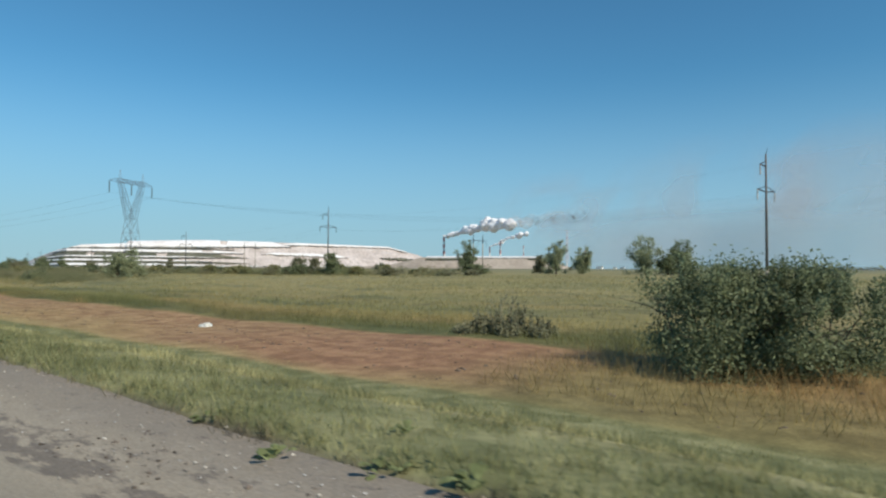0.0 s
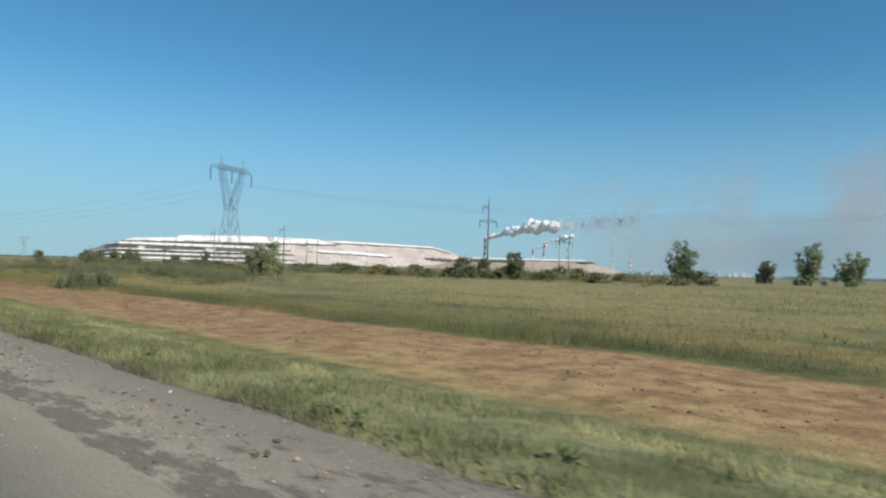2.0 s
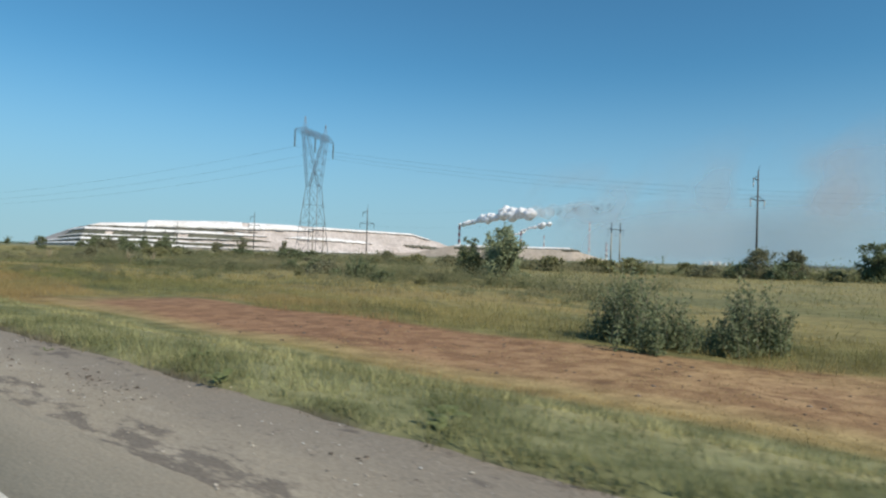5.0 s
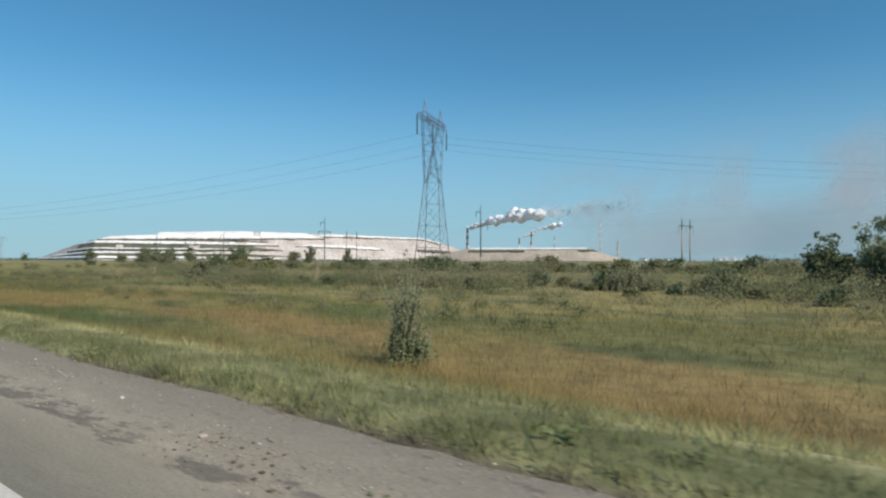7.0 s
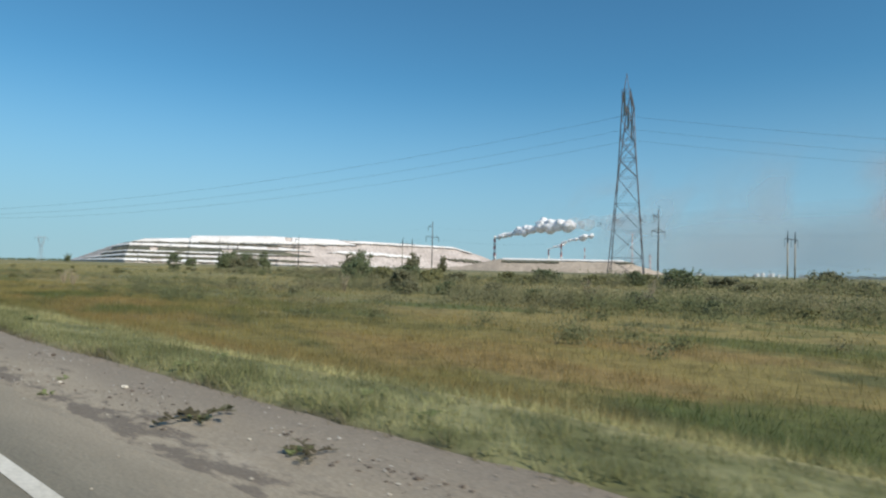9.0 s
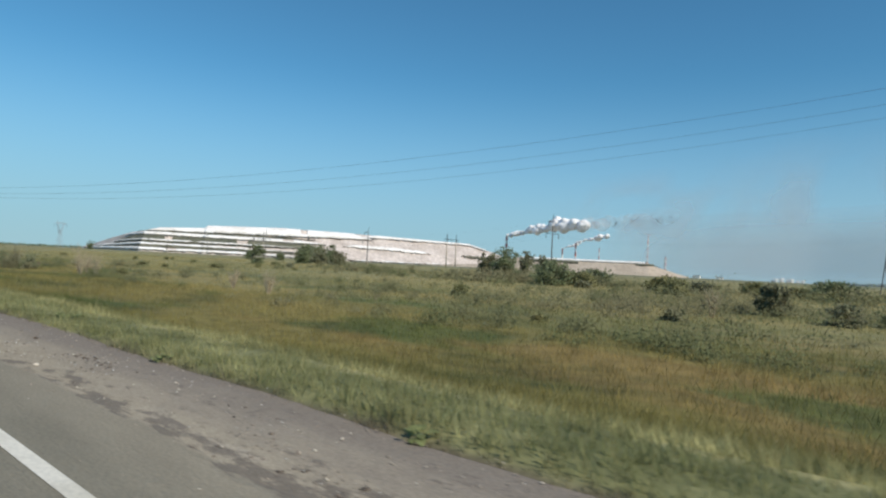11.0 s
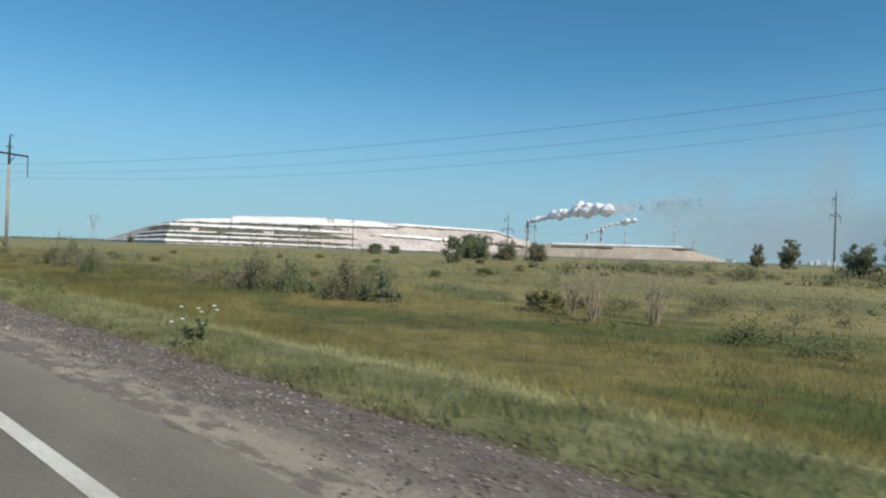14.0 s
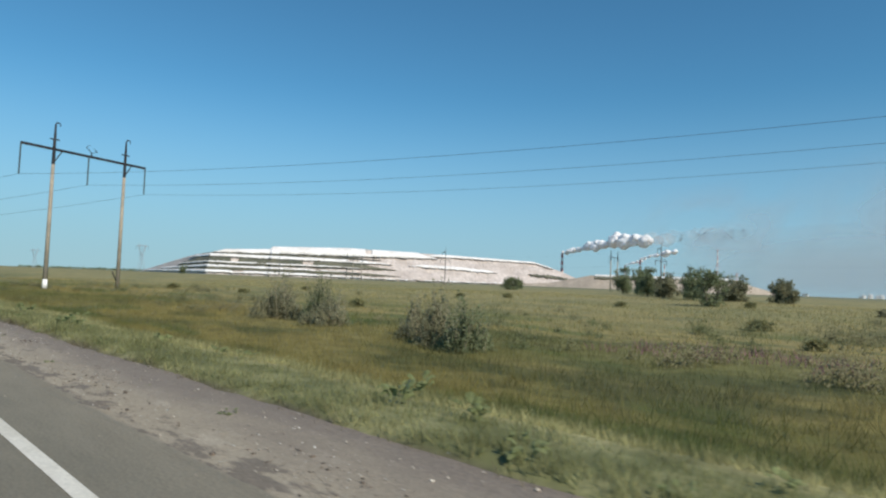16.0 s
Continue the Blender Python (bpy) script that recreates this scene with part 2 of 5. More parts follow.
def roadside(name):
    """Asphalt that fades under dust into the gravel shoulder, with dark crumbled patches."""
    m = bpy.data.materials.new(name)
    nt, nd, lk, bsdf = nodes_of(m)
    pos = nd.new("ShaderNodeNewGeometry").outputs["Position"]
    sep = nd.new("ShaderNodeSeparateXYZ")
    lk.new(pos, sep.inputs[0])
    slow = noise_node(nt, pos, 0.45, 5, 0.6, (0.35, 1.2, 1))
    patch = noise_node(nt, pos, 1.6, 6, 0.65, (0.4, 1.5, 1))
    grain = noise_node(nt, pos, 45, 4, 0.65)
    crumb = noise_node(nt, pos, 4.5, 8, 0.72, (0.5, 1.2, 1))
    y = maths(nt, "ADD", sep.outputs[1], maths(nt, "MULTIPLY", maths(nt, "SUBTRACT", patch, 0.5), 0.35))
    tar = mixed(nt, mapped(nt, patch, 0.35, 0.65), (0.233, 0.211, 0.163), (0.268, 0.243, 0.188))
    tar = mixed(nt, mapped(nt, sep.outputs[0], -270, -295), tar, mixed(nt, 1.0, tar, (0.88, 0.88, 0.88), "MULTIPLY"))
    dust = mixed(nt, mapped(nt, slow, 0.35, 0.65), (0.365, 0.31, 0.234), (0.425, 0.364, 0.278))
    dusty = maths(nt, "ADD", maths(nt, "MULTIPLY", mapped(nt, y, 1.15, 1.85), mapped(nt, sep.outputs[0], -300, -260, 0.25, 0.85)), mapped(nt, y, 1.78, 1.92))
    col = mixed(nt, mapped(nt, dusty, 0, 1, 0, 1, False), tar, dust)
    pale = noise_node(nt, pos, 2.3, 5, 0.6, (0.5, 1.4, 1))
    col = mixed(nt, maths(nt, "MULTIPLY", mapped(nt, pale, 0.55, 0.68, 0, 0.6), mapped(nt, y, 1.8, 2.1)), col, (0.48, 0.415, 0.33))
    col = mixed(nt, mapped(nt, maths(nt, "ADD", y, maths(nt, "MULTIPLY", maths(nt, "ADD", slow, patch), 0.8)), 2.75, 3.75, 0, 0.8), col, mixed(nt, mapped(nt, sep.outputs[0], -292, -262), (0.205, 0.173, 0.15), (0.275, 0.236, 0.19)))
    stony = maths(nt, "MULTIPLY", maths(nt, "MULTIPLY", maths(nt, "MULTIPLY", mapped(nt, sep.outputs[0], -340, -352), mapped(nt, sep.outputs[0], -390, -378)), mapped(nt, y, 2.05, 2.5)), mapped(nt, crumb, 0.35, 0.6, 0.35, 0.9))
    col = mixed(nt, stony, col, (0.16, 0.13, 0.115))
    zone = maths(nt, "MULTIPLY", mapped(nt, y, 1.76, 1.86), mapped(nt, y, 1.95, 2.4, 1, 0.0))
    where = maths(nt, "ADD", maths(nt, "MULTIPLY", crumb, 0.75), maths(nt, "MULTIPLY", slow, 0.35))
    dark = maths(nt, "MULTIPLY", mapped(nt, maths(nt, "ADD", maths(nt, "ADD", where, mapped(nt, sep.outputs[0], -90, -75, 0.0, 0.028)), maths(nt, "MULTIPLY", zone, 0.12)), 0.62, 0.70, 0, 0.7), mapped(nt, y, 1.72, 1.80))
    col = mixed(nt, dark, col, (0.135, 0.114, 0.098))
    sh = mapped(nt, grain, 0.3, 0.7, 0.84, 1.16)
    g = nd.new("ShaderNodeCombineColor")
    for k in range(3):
        lk.new(sh, g.inputs[k])
    col = mixed(nt, 1.0, col, g.outputs[0], "MULTIPLY")
    lk.new(col, bsdf.inputs["Base Color"])
    bsdf.inputs["Roughness"].default_value, bsdf.inputs["Specular IOR Level"].default_value = 0.92, 0.2
    bumped(nt, bsdf, maths(nt, "ADD", grain, maths(nt, "MULTIPLY", crumb, 3.0)), 0.7, 0.014)
    return m


ASPHALT, SHOULDER = roadside("worn_asphalt"), roadside("dusty_gravel")
PAINT = surface("road_paint", (0.74, 0.70, 0.61), (0.60, 0.56, 0.47), 1.2, 35, 0.7, bump=0.2, dist=0.002, vary=0.1)
CONCRETE = surface("weathered_concrete", (0.40, 0.35, 0.28), (0.30, 0.27, 0.22), 0.5, 12, 0.9, bump=0.2)
STEEL = surface("galvanised_lattice_steel", (0.19, 0.185, 0.195), (0.13, 0.125, 0.13), 0.4, 8, 0.55, 0.6, bump=0.0)
# paler, bluer steel for far towers: distance haze put into the colour
HAZESTEEL = surface("hazed_far_steel", (0.36, 0.42, 0.47), (0.30, 0.36, 0.41), 0.4, 8, 0.8, 0.0, bump=0.0)
DARKSTEEL = surface("dark_painted_steel", (0.05, 0.052, 0.058), (0.03, 0.03, 0.034), 0.4, 8, 0.6, 0.3, bump=0.0)
DARKPOLE = surface("dark_stained_pole", (0.14, 0.138, 0.134), (0.09, 0.088, 0.085), 0.3, 10, 0.85, bump=0.2)
CABLE = surface("aluminium_cable", (0.10, 0.11, 0.125), (0.07, 0.075, 0.085), 0.2, 3, 0.5, 0.5, bump=0.0)
GLASS_INS = surface("glazed_insulator", (0.10, 0.14, 0.15), (0.06, 0.08, 0.09), 2, 20, 0.3, bump=0.0)
GYPSUM = surface("white_gypsum_waste", (0.85, 0.84, 0.83), (0.72, 0.69, 0.67), 0.02, 0.15, 0.95, bump=0.5, dist=2.0, vary=0.08)
TAILINGS = surface("pinkish_grey_tailings", (0.60, 0.535, 0.50), (0.47, 0.41, 0.375), 0.012, 0.12, 0.97, bump=0.9, dist=3.0, vary=0.14, stretch=(1, 1, 3))
BENCH = surface("dark_overgrown_bench_slope", (0.17, 0.165, 0.12), (0.10, 0.105, 0.08), 0.015, 0.12, 0.97, bump=0.8, dist=2.0, vary=0.2)
STEAM = surface("white_steam", (0.97, 0.97, 0.98), (0.93, 0.93, 0.95), 0.01, 0.05, 1.0, bump=0.0, vary=0.02, spec=0.0, translucent=0.15)
# red lightened so the paint colour carries the far haze
RED = surface("hazed_red_chimney_paint", (0.60, 0.30, 0.28), (0.52, 0.27, 0.25), 0.03, 0.3, 0.8, bump=0.0)
WHITE = surface("white_chimney_paint", (0.86, 0.85, 0.83), (0.78, 0.77, 0.75), 0.03, 0.3, 0.8, bump=0.0)
TANK = surface("white_tank_paint", (0.85, 0.85, 0.83), (0.76, 0.75, 0.72), 0.05, 0.5, 0.5, bump=0.0)
BLUE = surface("blue_sign_film", (0.012, 0.22, 0.42), (0.010, 0.19, 0.37), 3, 60, 0.4, bump=0.0, vary=0.05)
SIGNWHITE = surface("white_sign_film", (0.86, 0.88, 0.88), (0.80, 0.82, 0.82), 3, 60, 0.4, bump=0.0, vary=0.03)
POSTSTEEL = surface("grey_steel_post", (0.33, 0.34, 0.36), (0.24, 0.25, 0.26), 2.5, 40, 0.5, 0.4, bump=0.1)
PLASTIC = surface("scuffed_white_plastic", (0.80, 0.79, 0.76), (0.62, 0.60, 0.56), 6, 50, 0.55, bump=0.1, vary=0.1)
BLACKBAND = surface("black_reflector_band", (0.03, 0.03, 0.032), (0.05, 0.05, 0.05), 6, 50, 0.5, bump=0.0)
REDREFL = surface("red_reflector", (0.34, 0.09, 0.08), (0.25, 0.07, 0.06), 6, 50, 0.3, bump=0.0)
RUBBER = surface("black_rubber", (0.02, 0.02, 0.02), (0.035, 0.033, 0.03), 6, 50, 0.7, bump=0.1)
STONE = surface("pale_stones", (0.58, 0.53, 0.45), (0.30, 0.25, 0.20), 3, 40, 0.9, bump=0.2, island=0.45)
PALECHIP = surface("white_stone_chips", (0.78, 0.75, 0.70), (0.60, 0.57, 0.52), 3, 40, 0.85, bump=0.0, island=0.2)
CLOD = surface("dark_dry_clods", (0.19, 0.15, 0.12), (0.10, 0.08, 0.065), 3, 40, 0.95, bump=0.3, island=0.35)
SCRUB = surface("mixed_scrub_leaves", (0.195, 0.22, 0.10), (0.30, 0.28, 0.16), 0.045, 4, 0.8, bump=0.0, vary=0.12, island=0.1, translucent=0.3, lift=0.75)
LEAF = surface("willow_leaves", (0.215, 0.25, 0.13), (0.15, 0.178, 0.09), 0.5, 6, 0.6, bump=0.0, vary=0.2, island=0.22, translucent=0.35, lift=0.35)
LEAF_PALE = surface("pale_oleaster_leaves", (0.32, 0.355, 0.205), (0.235, 0.265, 0.145), 0.5, 6, 0.6, bump=0.0, vary=0.2, island=0.22, translucent=0.35, lift=0.35)
TUSSOCK = surface("olive_tussock_leaves", (0.30, 0.285, 0.135), (0.21, 0.215, 0.097), 0.5, 6, 0.8, bump=0.0, vary=0.2, island=0.3, translucent=0.35, lift=0.35)
LEAF_GREY = surface("dusty_shrub_leaves", (0.27, 0.265, 0.16), (0.185, 0.186, 0.105), 0.5, 6, 0.7, bump=0.0, vary=0.2, island=0.25, translucent=0.35, lift=0.35)
WEEDLEAF = surface("burdock_leaves", (0.24, 0.27, 0.115), (0.17, 0.195, 0.08), 2, 12, 0.55, bump=0.0, vary=0.25, island=0.25, translucent=0.3, lift=0.35)
DRYWEED = surface("wilted_dark_weed", (0.15, 0.145, 0.075), (0.10, 0.085, 0.05), 2, 12, 0.7, bump=0.0, vary=0.25, island=0.3, translucent=0.25, lift=0.3)
BARK = surface("grey_bark", (0.14, 0.115, 0.09), (0.08, 0.065, 0.05), 3, 20, 0.95, bump=0.5)
DRY = surface("dry_pale_stems", (0.45, 0.385, 0.27), (0.33, 0.275, 0.19), 2, 15, 0.9, bump=0.0)
PETAL = surface("white_petals", (0.85, 0.85, 0.80), (0.75, 0.76, 0.70), 4, 30, 0.6, bump=0.0, translucent=0.2)
PINK = surface("pink_flower_spikes", (0.33, 0.18, 0.205), (0.25, 0.14, 0.15), 1, 8, 0.8, bump=0.0, island=0.3, translucent=0.2)

# ---- mesh tools ----


def mesh_of(name, verts, faces):
    """A mesh from an array of points and one of equally long faces."""
    v, f = np.asarray(verts, np.float32), np.asarray(faces, np.int32)
    me = bpy.data.meshes.new(name)
    me.vertices.add(len(v))
    me.vertices.foreach_set("co", v.ravel())
    me.loops.add(f.size)
    me.loops.foreach_set("vertex_index", f.ravel())
    me.polygons.add(len(f))
    me.polygons.foreach_set("loop_start", np.arange(0, f.size, f.shape[1], dtype=np.int32))
    me.update(calc_edges=True)
    return me


class Solid:
    """Collects beams, tubes, boxes and sheets into one mesh."""

    def __init__(self):
        self.v, self.f = [], []

    def add(self, verts, faces):
        n = len(self.v)
        self.v += [tuple(p) for p in verts]
        self.f += [tuple(i + n for i in f) for f in faces]
        return self

    def tube(self, path, radii, sides=6, closed=True):
        path = [Vector(p) for p in path]
        rings = []
        for i, p in enumerate(path):
            d = (path[min(i + 1, len(path) - 1)] - path[max(i - 1, 0)]).normalized()
            a = d.orthogonal().normalized() if abs(d.z) > 0.9 else d.cross(Vector((0, 0, 1))).normalized()
            b = d.cross(a)
            r = radii[i] if isinstance(radii, (list, tuple)) else radii
            rings.append([p + (a * math.cos(t) + b * math.sin(t)) * r for t in [2 * math.pi * k / sides for k in range(sides)]])
        verts = [q for ring in rings for q in ring]
        faces = []
        for i in range(len(path) - 1):
            for k in range(sides):
                faces.append((i * sides + k, i * sides + (k + 1) % sides, (i + 1) * sides + (k + 1) % sides, (i + 1) * sides + k))
        if closed:
            faces.append(tuple(range(sides))[::-1])
            faces.append(tuple((len(path) - 1) * sides + k for k in range(sides)))
        return self.add(verts, faces)

    def beam(self, p, q, w, h=None):
        """A square bar from p to q."""
        p, q = Vector(p), Vector(q)
        d = (q - p).normalized()
        a = d.orthogonal().normalized() if abs(d.z) > 0.95 else d.cross(Vector((0, 0, 1))).normalized()
        b = d.cross(a)
        h = h or w
        o = [a * w / 2 + b * h / 2, -a * w / 2 + b * h / 2, -a * w / 2 - b * h / 2, a * w / 2 - b * h / 2]
        return self.add([p + k for k in o] + [q + k for k in o], [(0, 1, 5, 4), (1, 2, 6, 5), (2, 3, 7, 6), (3, 0, 4, 7), (3, 2, 1, 0), (4, 5, 6, 7)])

    def box(self, lo, hi):
        (a, b, c_), (d, e, f) = lo, hi
        return self.add([(a, b, c_), (d, b, c_), (d, e, c_), (a, e, c_), (a, b, f), (d, b, f), (d, e, f), (a, e, f)],
                        [(3, 2, 1, 0), (4, 5, 6, 7), (0, 1, 5, 4), (1, 2, 6, 5), (2, 3, 7, 6), (3, 0, 4, 7)])

    def grid(self, rows):
        """A sheet through rows of equally many points."""
        n = len(rows[0])
        return self.add([p for r in rows for p in r], [(i * n + k, i * n + k + 1, (i + 1) * n + k + 1, (i + 1) * n + k) for i in range(len(rows) - 1) for k in range(n - 1)])

    def mesh(self, name):
        me = bpy.data.meshes.new(name)
        me.from_pydata(self.v, [], self.f)
        me.update()
        return me


def thing(name, place, label, category, group="", turn=0.0):
    ob = new(name)
    ob.empty_display_size = 0.2
    ob.matrix_world = pose(*place, 0, 0, turn)
    return tagged(ob, label, category, group)


def part(name, shape, material, parent=None, label="", smooth=False, kind=""):
    """One mesh object under a thing or a part; its points are in the thing's own space."""
    me = shape.mesh(name) if isinstance(shape, Solid) else shape
    me.materials.clear()
    me.materials.append(material)
    if smooth:
        me.polygons.foreach_set("use_smooth", [True] * len(me.polygons))
    ob = new(name, me)
    ob.parent = parent
    return tagged(ob, label, kind=kind)


# ---- ground ----
PROFILE_Y = np.array([-6000, -300, -60, -22, -11, -8.6, 1.2, 2.9, 3.3, 4.9, 6.0, 12.5, 16.0, 60.0, 100.0, 150.0, 300.0, 6000.0])
PROFILE_Z = np.array([0, 0, -2.4, -2.5, -0.25, -0.09, -0.09, -0.11, 0.025, -0.12, -0.45, -2.45, -2.65, -2.45, -1.5, -0.4, 0.0, 0.0])


def ground_z(x, y):
    x, y = np.asarray(x, float), np.asarray(y, float)
    z = np.interp(y, PROFILE_Y, PROFILE_Z)
    far = np.clip((y - 6) / 12, 0, 1)
    z = z + far * (0.10 * np.sin(x * 0.13 + 1.3 * np.sin(y * 0.11)) * np.sin(y * 0.17 + 0.6) + 0.06 * np.sin(x * 0.41 + y * 0.33))
    near = np.clip((y - 3.0) / 1.0, 0, 1) * (1 - far)
    return z + near * 0.03 * np.sin(x * 0.9 + 2 * np.sin(x * 0.23)) * np.sin(y * 2.1)


def gz(x, y):
    return float(ground_z(x, y))


def spaced(*stretches):
    """Sorted steps from stretches of (start, end, step)."""
    return np.unique(np.concatenate([np.arange(a, b, s) for a, b, s in stretches]))


gx = spaced((-6000, -1200, 400), (-1200, -600, 40), (-600, 40, 1.6), (40, 400, 40), (400, 6001, 400))
gy = spaced((-6000, -100, 500), (-100, -9, 8), (-9, 3, 2), (3, 7, 0.35), (7, 40, 1.0), (40, 160, 4), (160, 600, 40), (600, 6001, 400))
GXX, GYY = np.meshgrid(gx, gy, indexing="ij")
gverts = np.stack([GXX, GYY, ground_z(GXX, GYY)], -1).reshape(-1, 3)
ii, jj = np.meshgrid(np.arange(len(gx) - 1), np.arange(len(gy) - 1), indexing="ij")
base = (ii * len(gy) + jj).ravel()
gfaces = np.stack([base, base + len(gy), base + len(gy) + 1, base + 1], -1)
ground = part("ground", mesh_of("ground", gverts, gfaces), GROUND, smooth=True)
tagged(ground, "flat dry steppe ground with olive and ochre grass", "ground", kind="structure")


def ragged(y, amp, seed):
    """A wandering edge along the road: y over x."""
    def edge(x):
        return y + amp * (0.35 * math.sin(x * 0.31 + seed) + 0.2 * math.sin(x * 1.17 + 2 * seed) + 0.4 * noise.noise((x * 0.9, seed, 0)) + 0.42 * noise.noise((x * 2.3, seed, 5)))
    return edge


asphalt_edge, turf_edge = ragged(1.86, 0.12, 1.7), ragged(3.20, 0.15, 4.1)
xs_road = np.concatenate([np.arange(-1500, -600, 20), np.arange(-600, 30, 0.22), np.arange(30, 300, 20)])
s = Solid()
s.grid([[(x, -8.4, 0.0), (x, asphalt_edge(x) - 0.12, 0.0), (x, asphalt_edge(x), -0.025), (x, asphalt_edge(x) + 0.01, -0.10)] for x in xs_road])
road = part("road", s, ASPHALT)
tagged(road, "grey worn asphalt carriageway with a crumbling edge", "road", kind="structure")
s = Solid()
s.grid([[(x, 1.3, -0.04)] + [(x, y, -0.03 + 0.012 * noise.noise((x * 1.3, y * 3, 2))) for y in np.linspace(1.6, turf_edge(x) - 0.1, 6)] + [(x, turf_edge(x), -0.075)] for x in xs_road])
shoulder = part("gravel_shoulder", s, SHOULDER, smooth=True)
tagged(shoulder, "dusty beige gravel shoulder beside the asphalt", "road shoulder", kind="structure")
s = Solid()
s.grid([[(x, 1.035, 0.004), (x, 1.132, 0.004)] for x in np.arange(-1500, 300, 2.0)])
line = part("road_edge_line", s, PAINT)
tagged(line, "solid white painted edge line on the asphalt", "road marking", kind="structure")

# ---- spoil heaps of the chemical works ----


def level(points, u):
    return float(np.interp(u, [p[0] for p in points], [p[1] for p in points]))


HEAP_PLAN = [(-1.0, (-2535, 775)), (0.0, (-1900, 700)), (1.0, (-1750, 1840)), (1.62, (-1657, 2547))]
HEAP_TOP = [(-1.0, 6), (-0.9, 10), (-0.48, 34), (-0.17, 50), (0.0, 52), (0.03, 62), (0.13, 69), (0.137, 76), (0.33, 86), (0.56, 87), (0.97, 84), (1.11, 55), (1.2, 27), (1.42, 9), (1.62, 0.5)]


def heap_at(u, z, out=0.0):
    """A place on the front of the heap: u along it, z up, out: metres proud of the slope."""
    x = np.interp(u, [p[0] for p in HEAP_PLAN], [p[1][0] for p in HEAP_PLAN])
    y = np.interp(u, [p[0] for p in HEAP_PLAN], [p[1][1] for p in HEAP_PLAN])
    way = Vector((0.83, -0.55, 0))
    top = level(HEAP_TOP, u)
    d = (top - z) * 1.5 + out
    return (x + way.x * d, y + way.y * d, z)


heap = tagged(new("spoil_heap"), "huge terraced white and grey gypsum waste heap behind the field", "waste heap")
us = np.concatenate([np.linspace(-1, 0, 50), np.linspace(0.004, 1.62, 340)])
s = Solid()
rows = []
for u in us:
    top = level(HEAP_TOP, u)
    row = []
    for k in np.linspace(0, 1, 26):
        z = top * k
        r = 6.0 * noise.noise((u * 26, z * 0.05, 3)) + 4.5 * noise.noise((u * 90, z * 0.03, 8)) + 2.0 * noise.noise((u * 200, z * 0.2, 5))
        row.append(heap_at(u, z - (0.0 if k else 3.0), r))
    x, y, z = heap_at(u, top, 0)
    row += [(x - 45 * 0.83, y + 45 * 0.55, z + 0.5), (x - 500, y + 330, max(z * 0.9, 0)), (x - 700, y + 460, -3)]
    rows.append(row)
s.grid(rows)
part("slope", s, TAILINGS, heap, smooth=True)


def band(name, material, u0, u1, low, high, proud, steps=300, rough=1.0, label=""):
    """A ledge along the heap between two height curves."""
    s = Solid()
    rows = []
    for u in np.linspace(u0, u1, steps):
        t = (u - u0) / (u1 - u0)
        fade = min(1.0, 8 * t, 8 * (1 - t))
        a, b = level(low, u), level(high, u)
        a += rough * (1.1 * noise.noise((u * 40, a, 1)) + 1.3 * noise.noise((u * 150, low[0][1], 3)))
        b += rough * (1.1 * noise.noise((u * 55, b, 6)) + 1.5 * noise.noise((u * 170, high[0][1], 9)))
        if noise.noise((u * 22, high[0][1] * 0.7, 12)) > 0.42:      # slumped gaps
            b = a + (b - a) * 0.35
        b = max(a + 0.4, a + (b - a) * fade)
        b = min(b, level(HEAP_TOP, u) + 0.8)
        a = min(a, b - 0.3)
        rows.append([heap_at(u, a, proud - 8), heap_at(u, a, proud + 3), heap_at(u, (a + b) / 2, proud + 4 + 2 * noise.noise((u * 60, a, 2))), heap_at(u, b, proud + 3), heap_at(u, b + 0.3, proud - 12)])
    s.grid(rows)
    return part(name, s, material, heap, label, smooth=True)


band("bench", BENCH, -0.75, 0.47, [(-0.75, 6), (0, 12), (0.47, 12)], [(-0.75, 9.5), (-0.2, 18), (0.35, 20), (0.47, 24)], 4, label="dark overgrown bench slope")
band("bench", BENCH, -0.42, 0.46, [(-0.42, 15), (0, 23), (0.46, 30)], [(-0.42, 25), (-0.06, 43), (0.2, 44), (0.46, 42)], 4, label="dark overgrown bench slope")
band("bench", BENCH, -0.12, 0.42, [(-0.12, 49), (0.42, 57)], [(-0.12, 52), (0.1, 56), (0.42, 60)], 5, label="dark overgrown bench slope")
band("berm", GYPSUM, -0.98, 0.40, [(-0.98, 3), (0, 5), (0.4, 5)], [(-0.98, 7), (0, 11), (0.4, 10)], 7, label="white gypsum berm")
band("berm", GYPSUM, -0.75, 0.36, [(-0.75, 9), (0, 18), (0.36, 18)], [(-0.75, 13), (0, 23), (0.36, 21)], 8, label="white gypsum berm")
band("berm", GYPSUM, -0.4, 0.38, [(-0.4, 24), (0, 29), (0.38, 30)], [(-0.4, 27), (0, 32), (0.38, 33)], 8, label="white gypsum berm")
band("berm", GYPSUM, -0.25, 0.45, [(-0.25, 41), (0, 44), (0.45, 45)], [(-0.25, 46), (0, 51), (0.45, 54)], 8, label="white gypsum berm")
band("cap", GYPSUM, 0.0, 0.60, [(0, 54), (0.3, 62), (0.6, 72)], [(0, 90), (0.6, 90)], 9, rough=1.5, label="bright white gypsum top layer")
band("cap", GYPSUM, 0.56, 1.06, [(0.56, 78), (0.97, 79), (1.06, 62)], [(0.56, 90), (1.06, 90)], 8, rough=1.5, label="bright white gypsum top layer")
band("berm", GYPSUM, 0.50, 0.80, [(0.5, 44), (0.66, 40), (0.8, 36)], [(0.5, 50), (0.66, 50), (0.8, 43)], 7, rough=2.0, label="white gypsum patch")
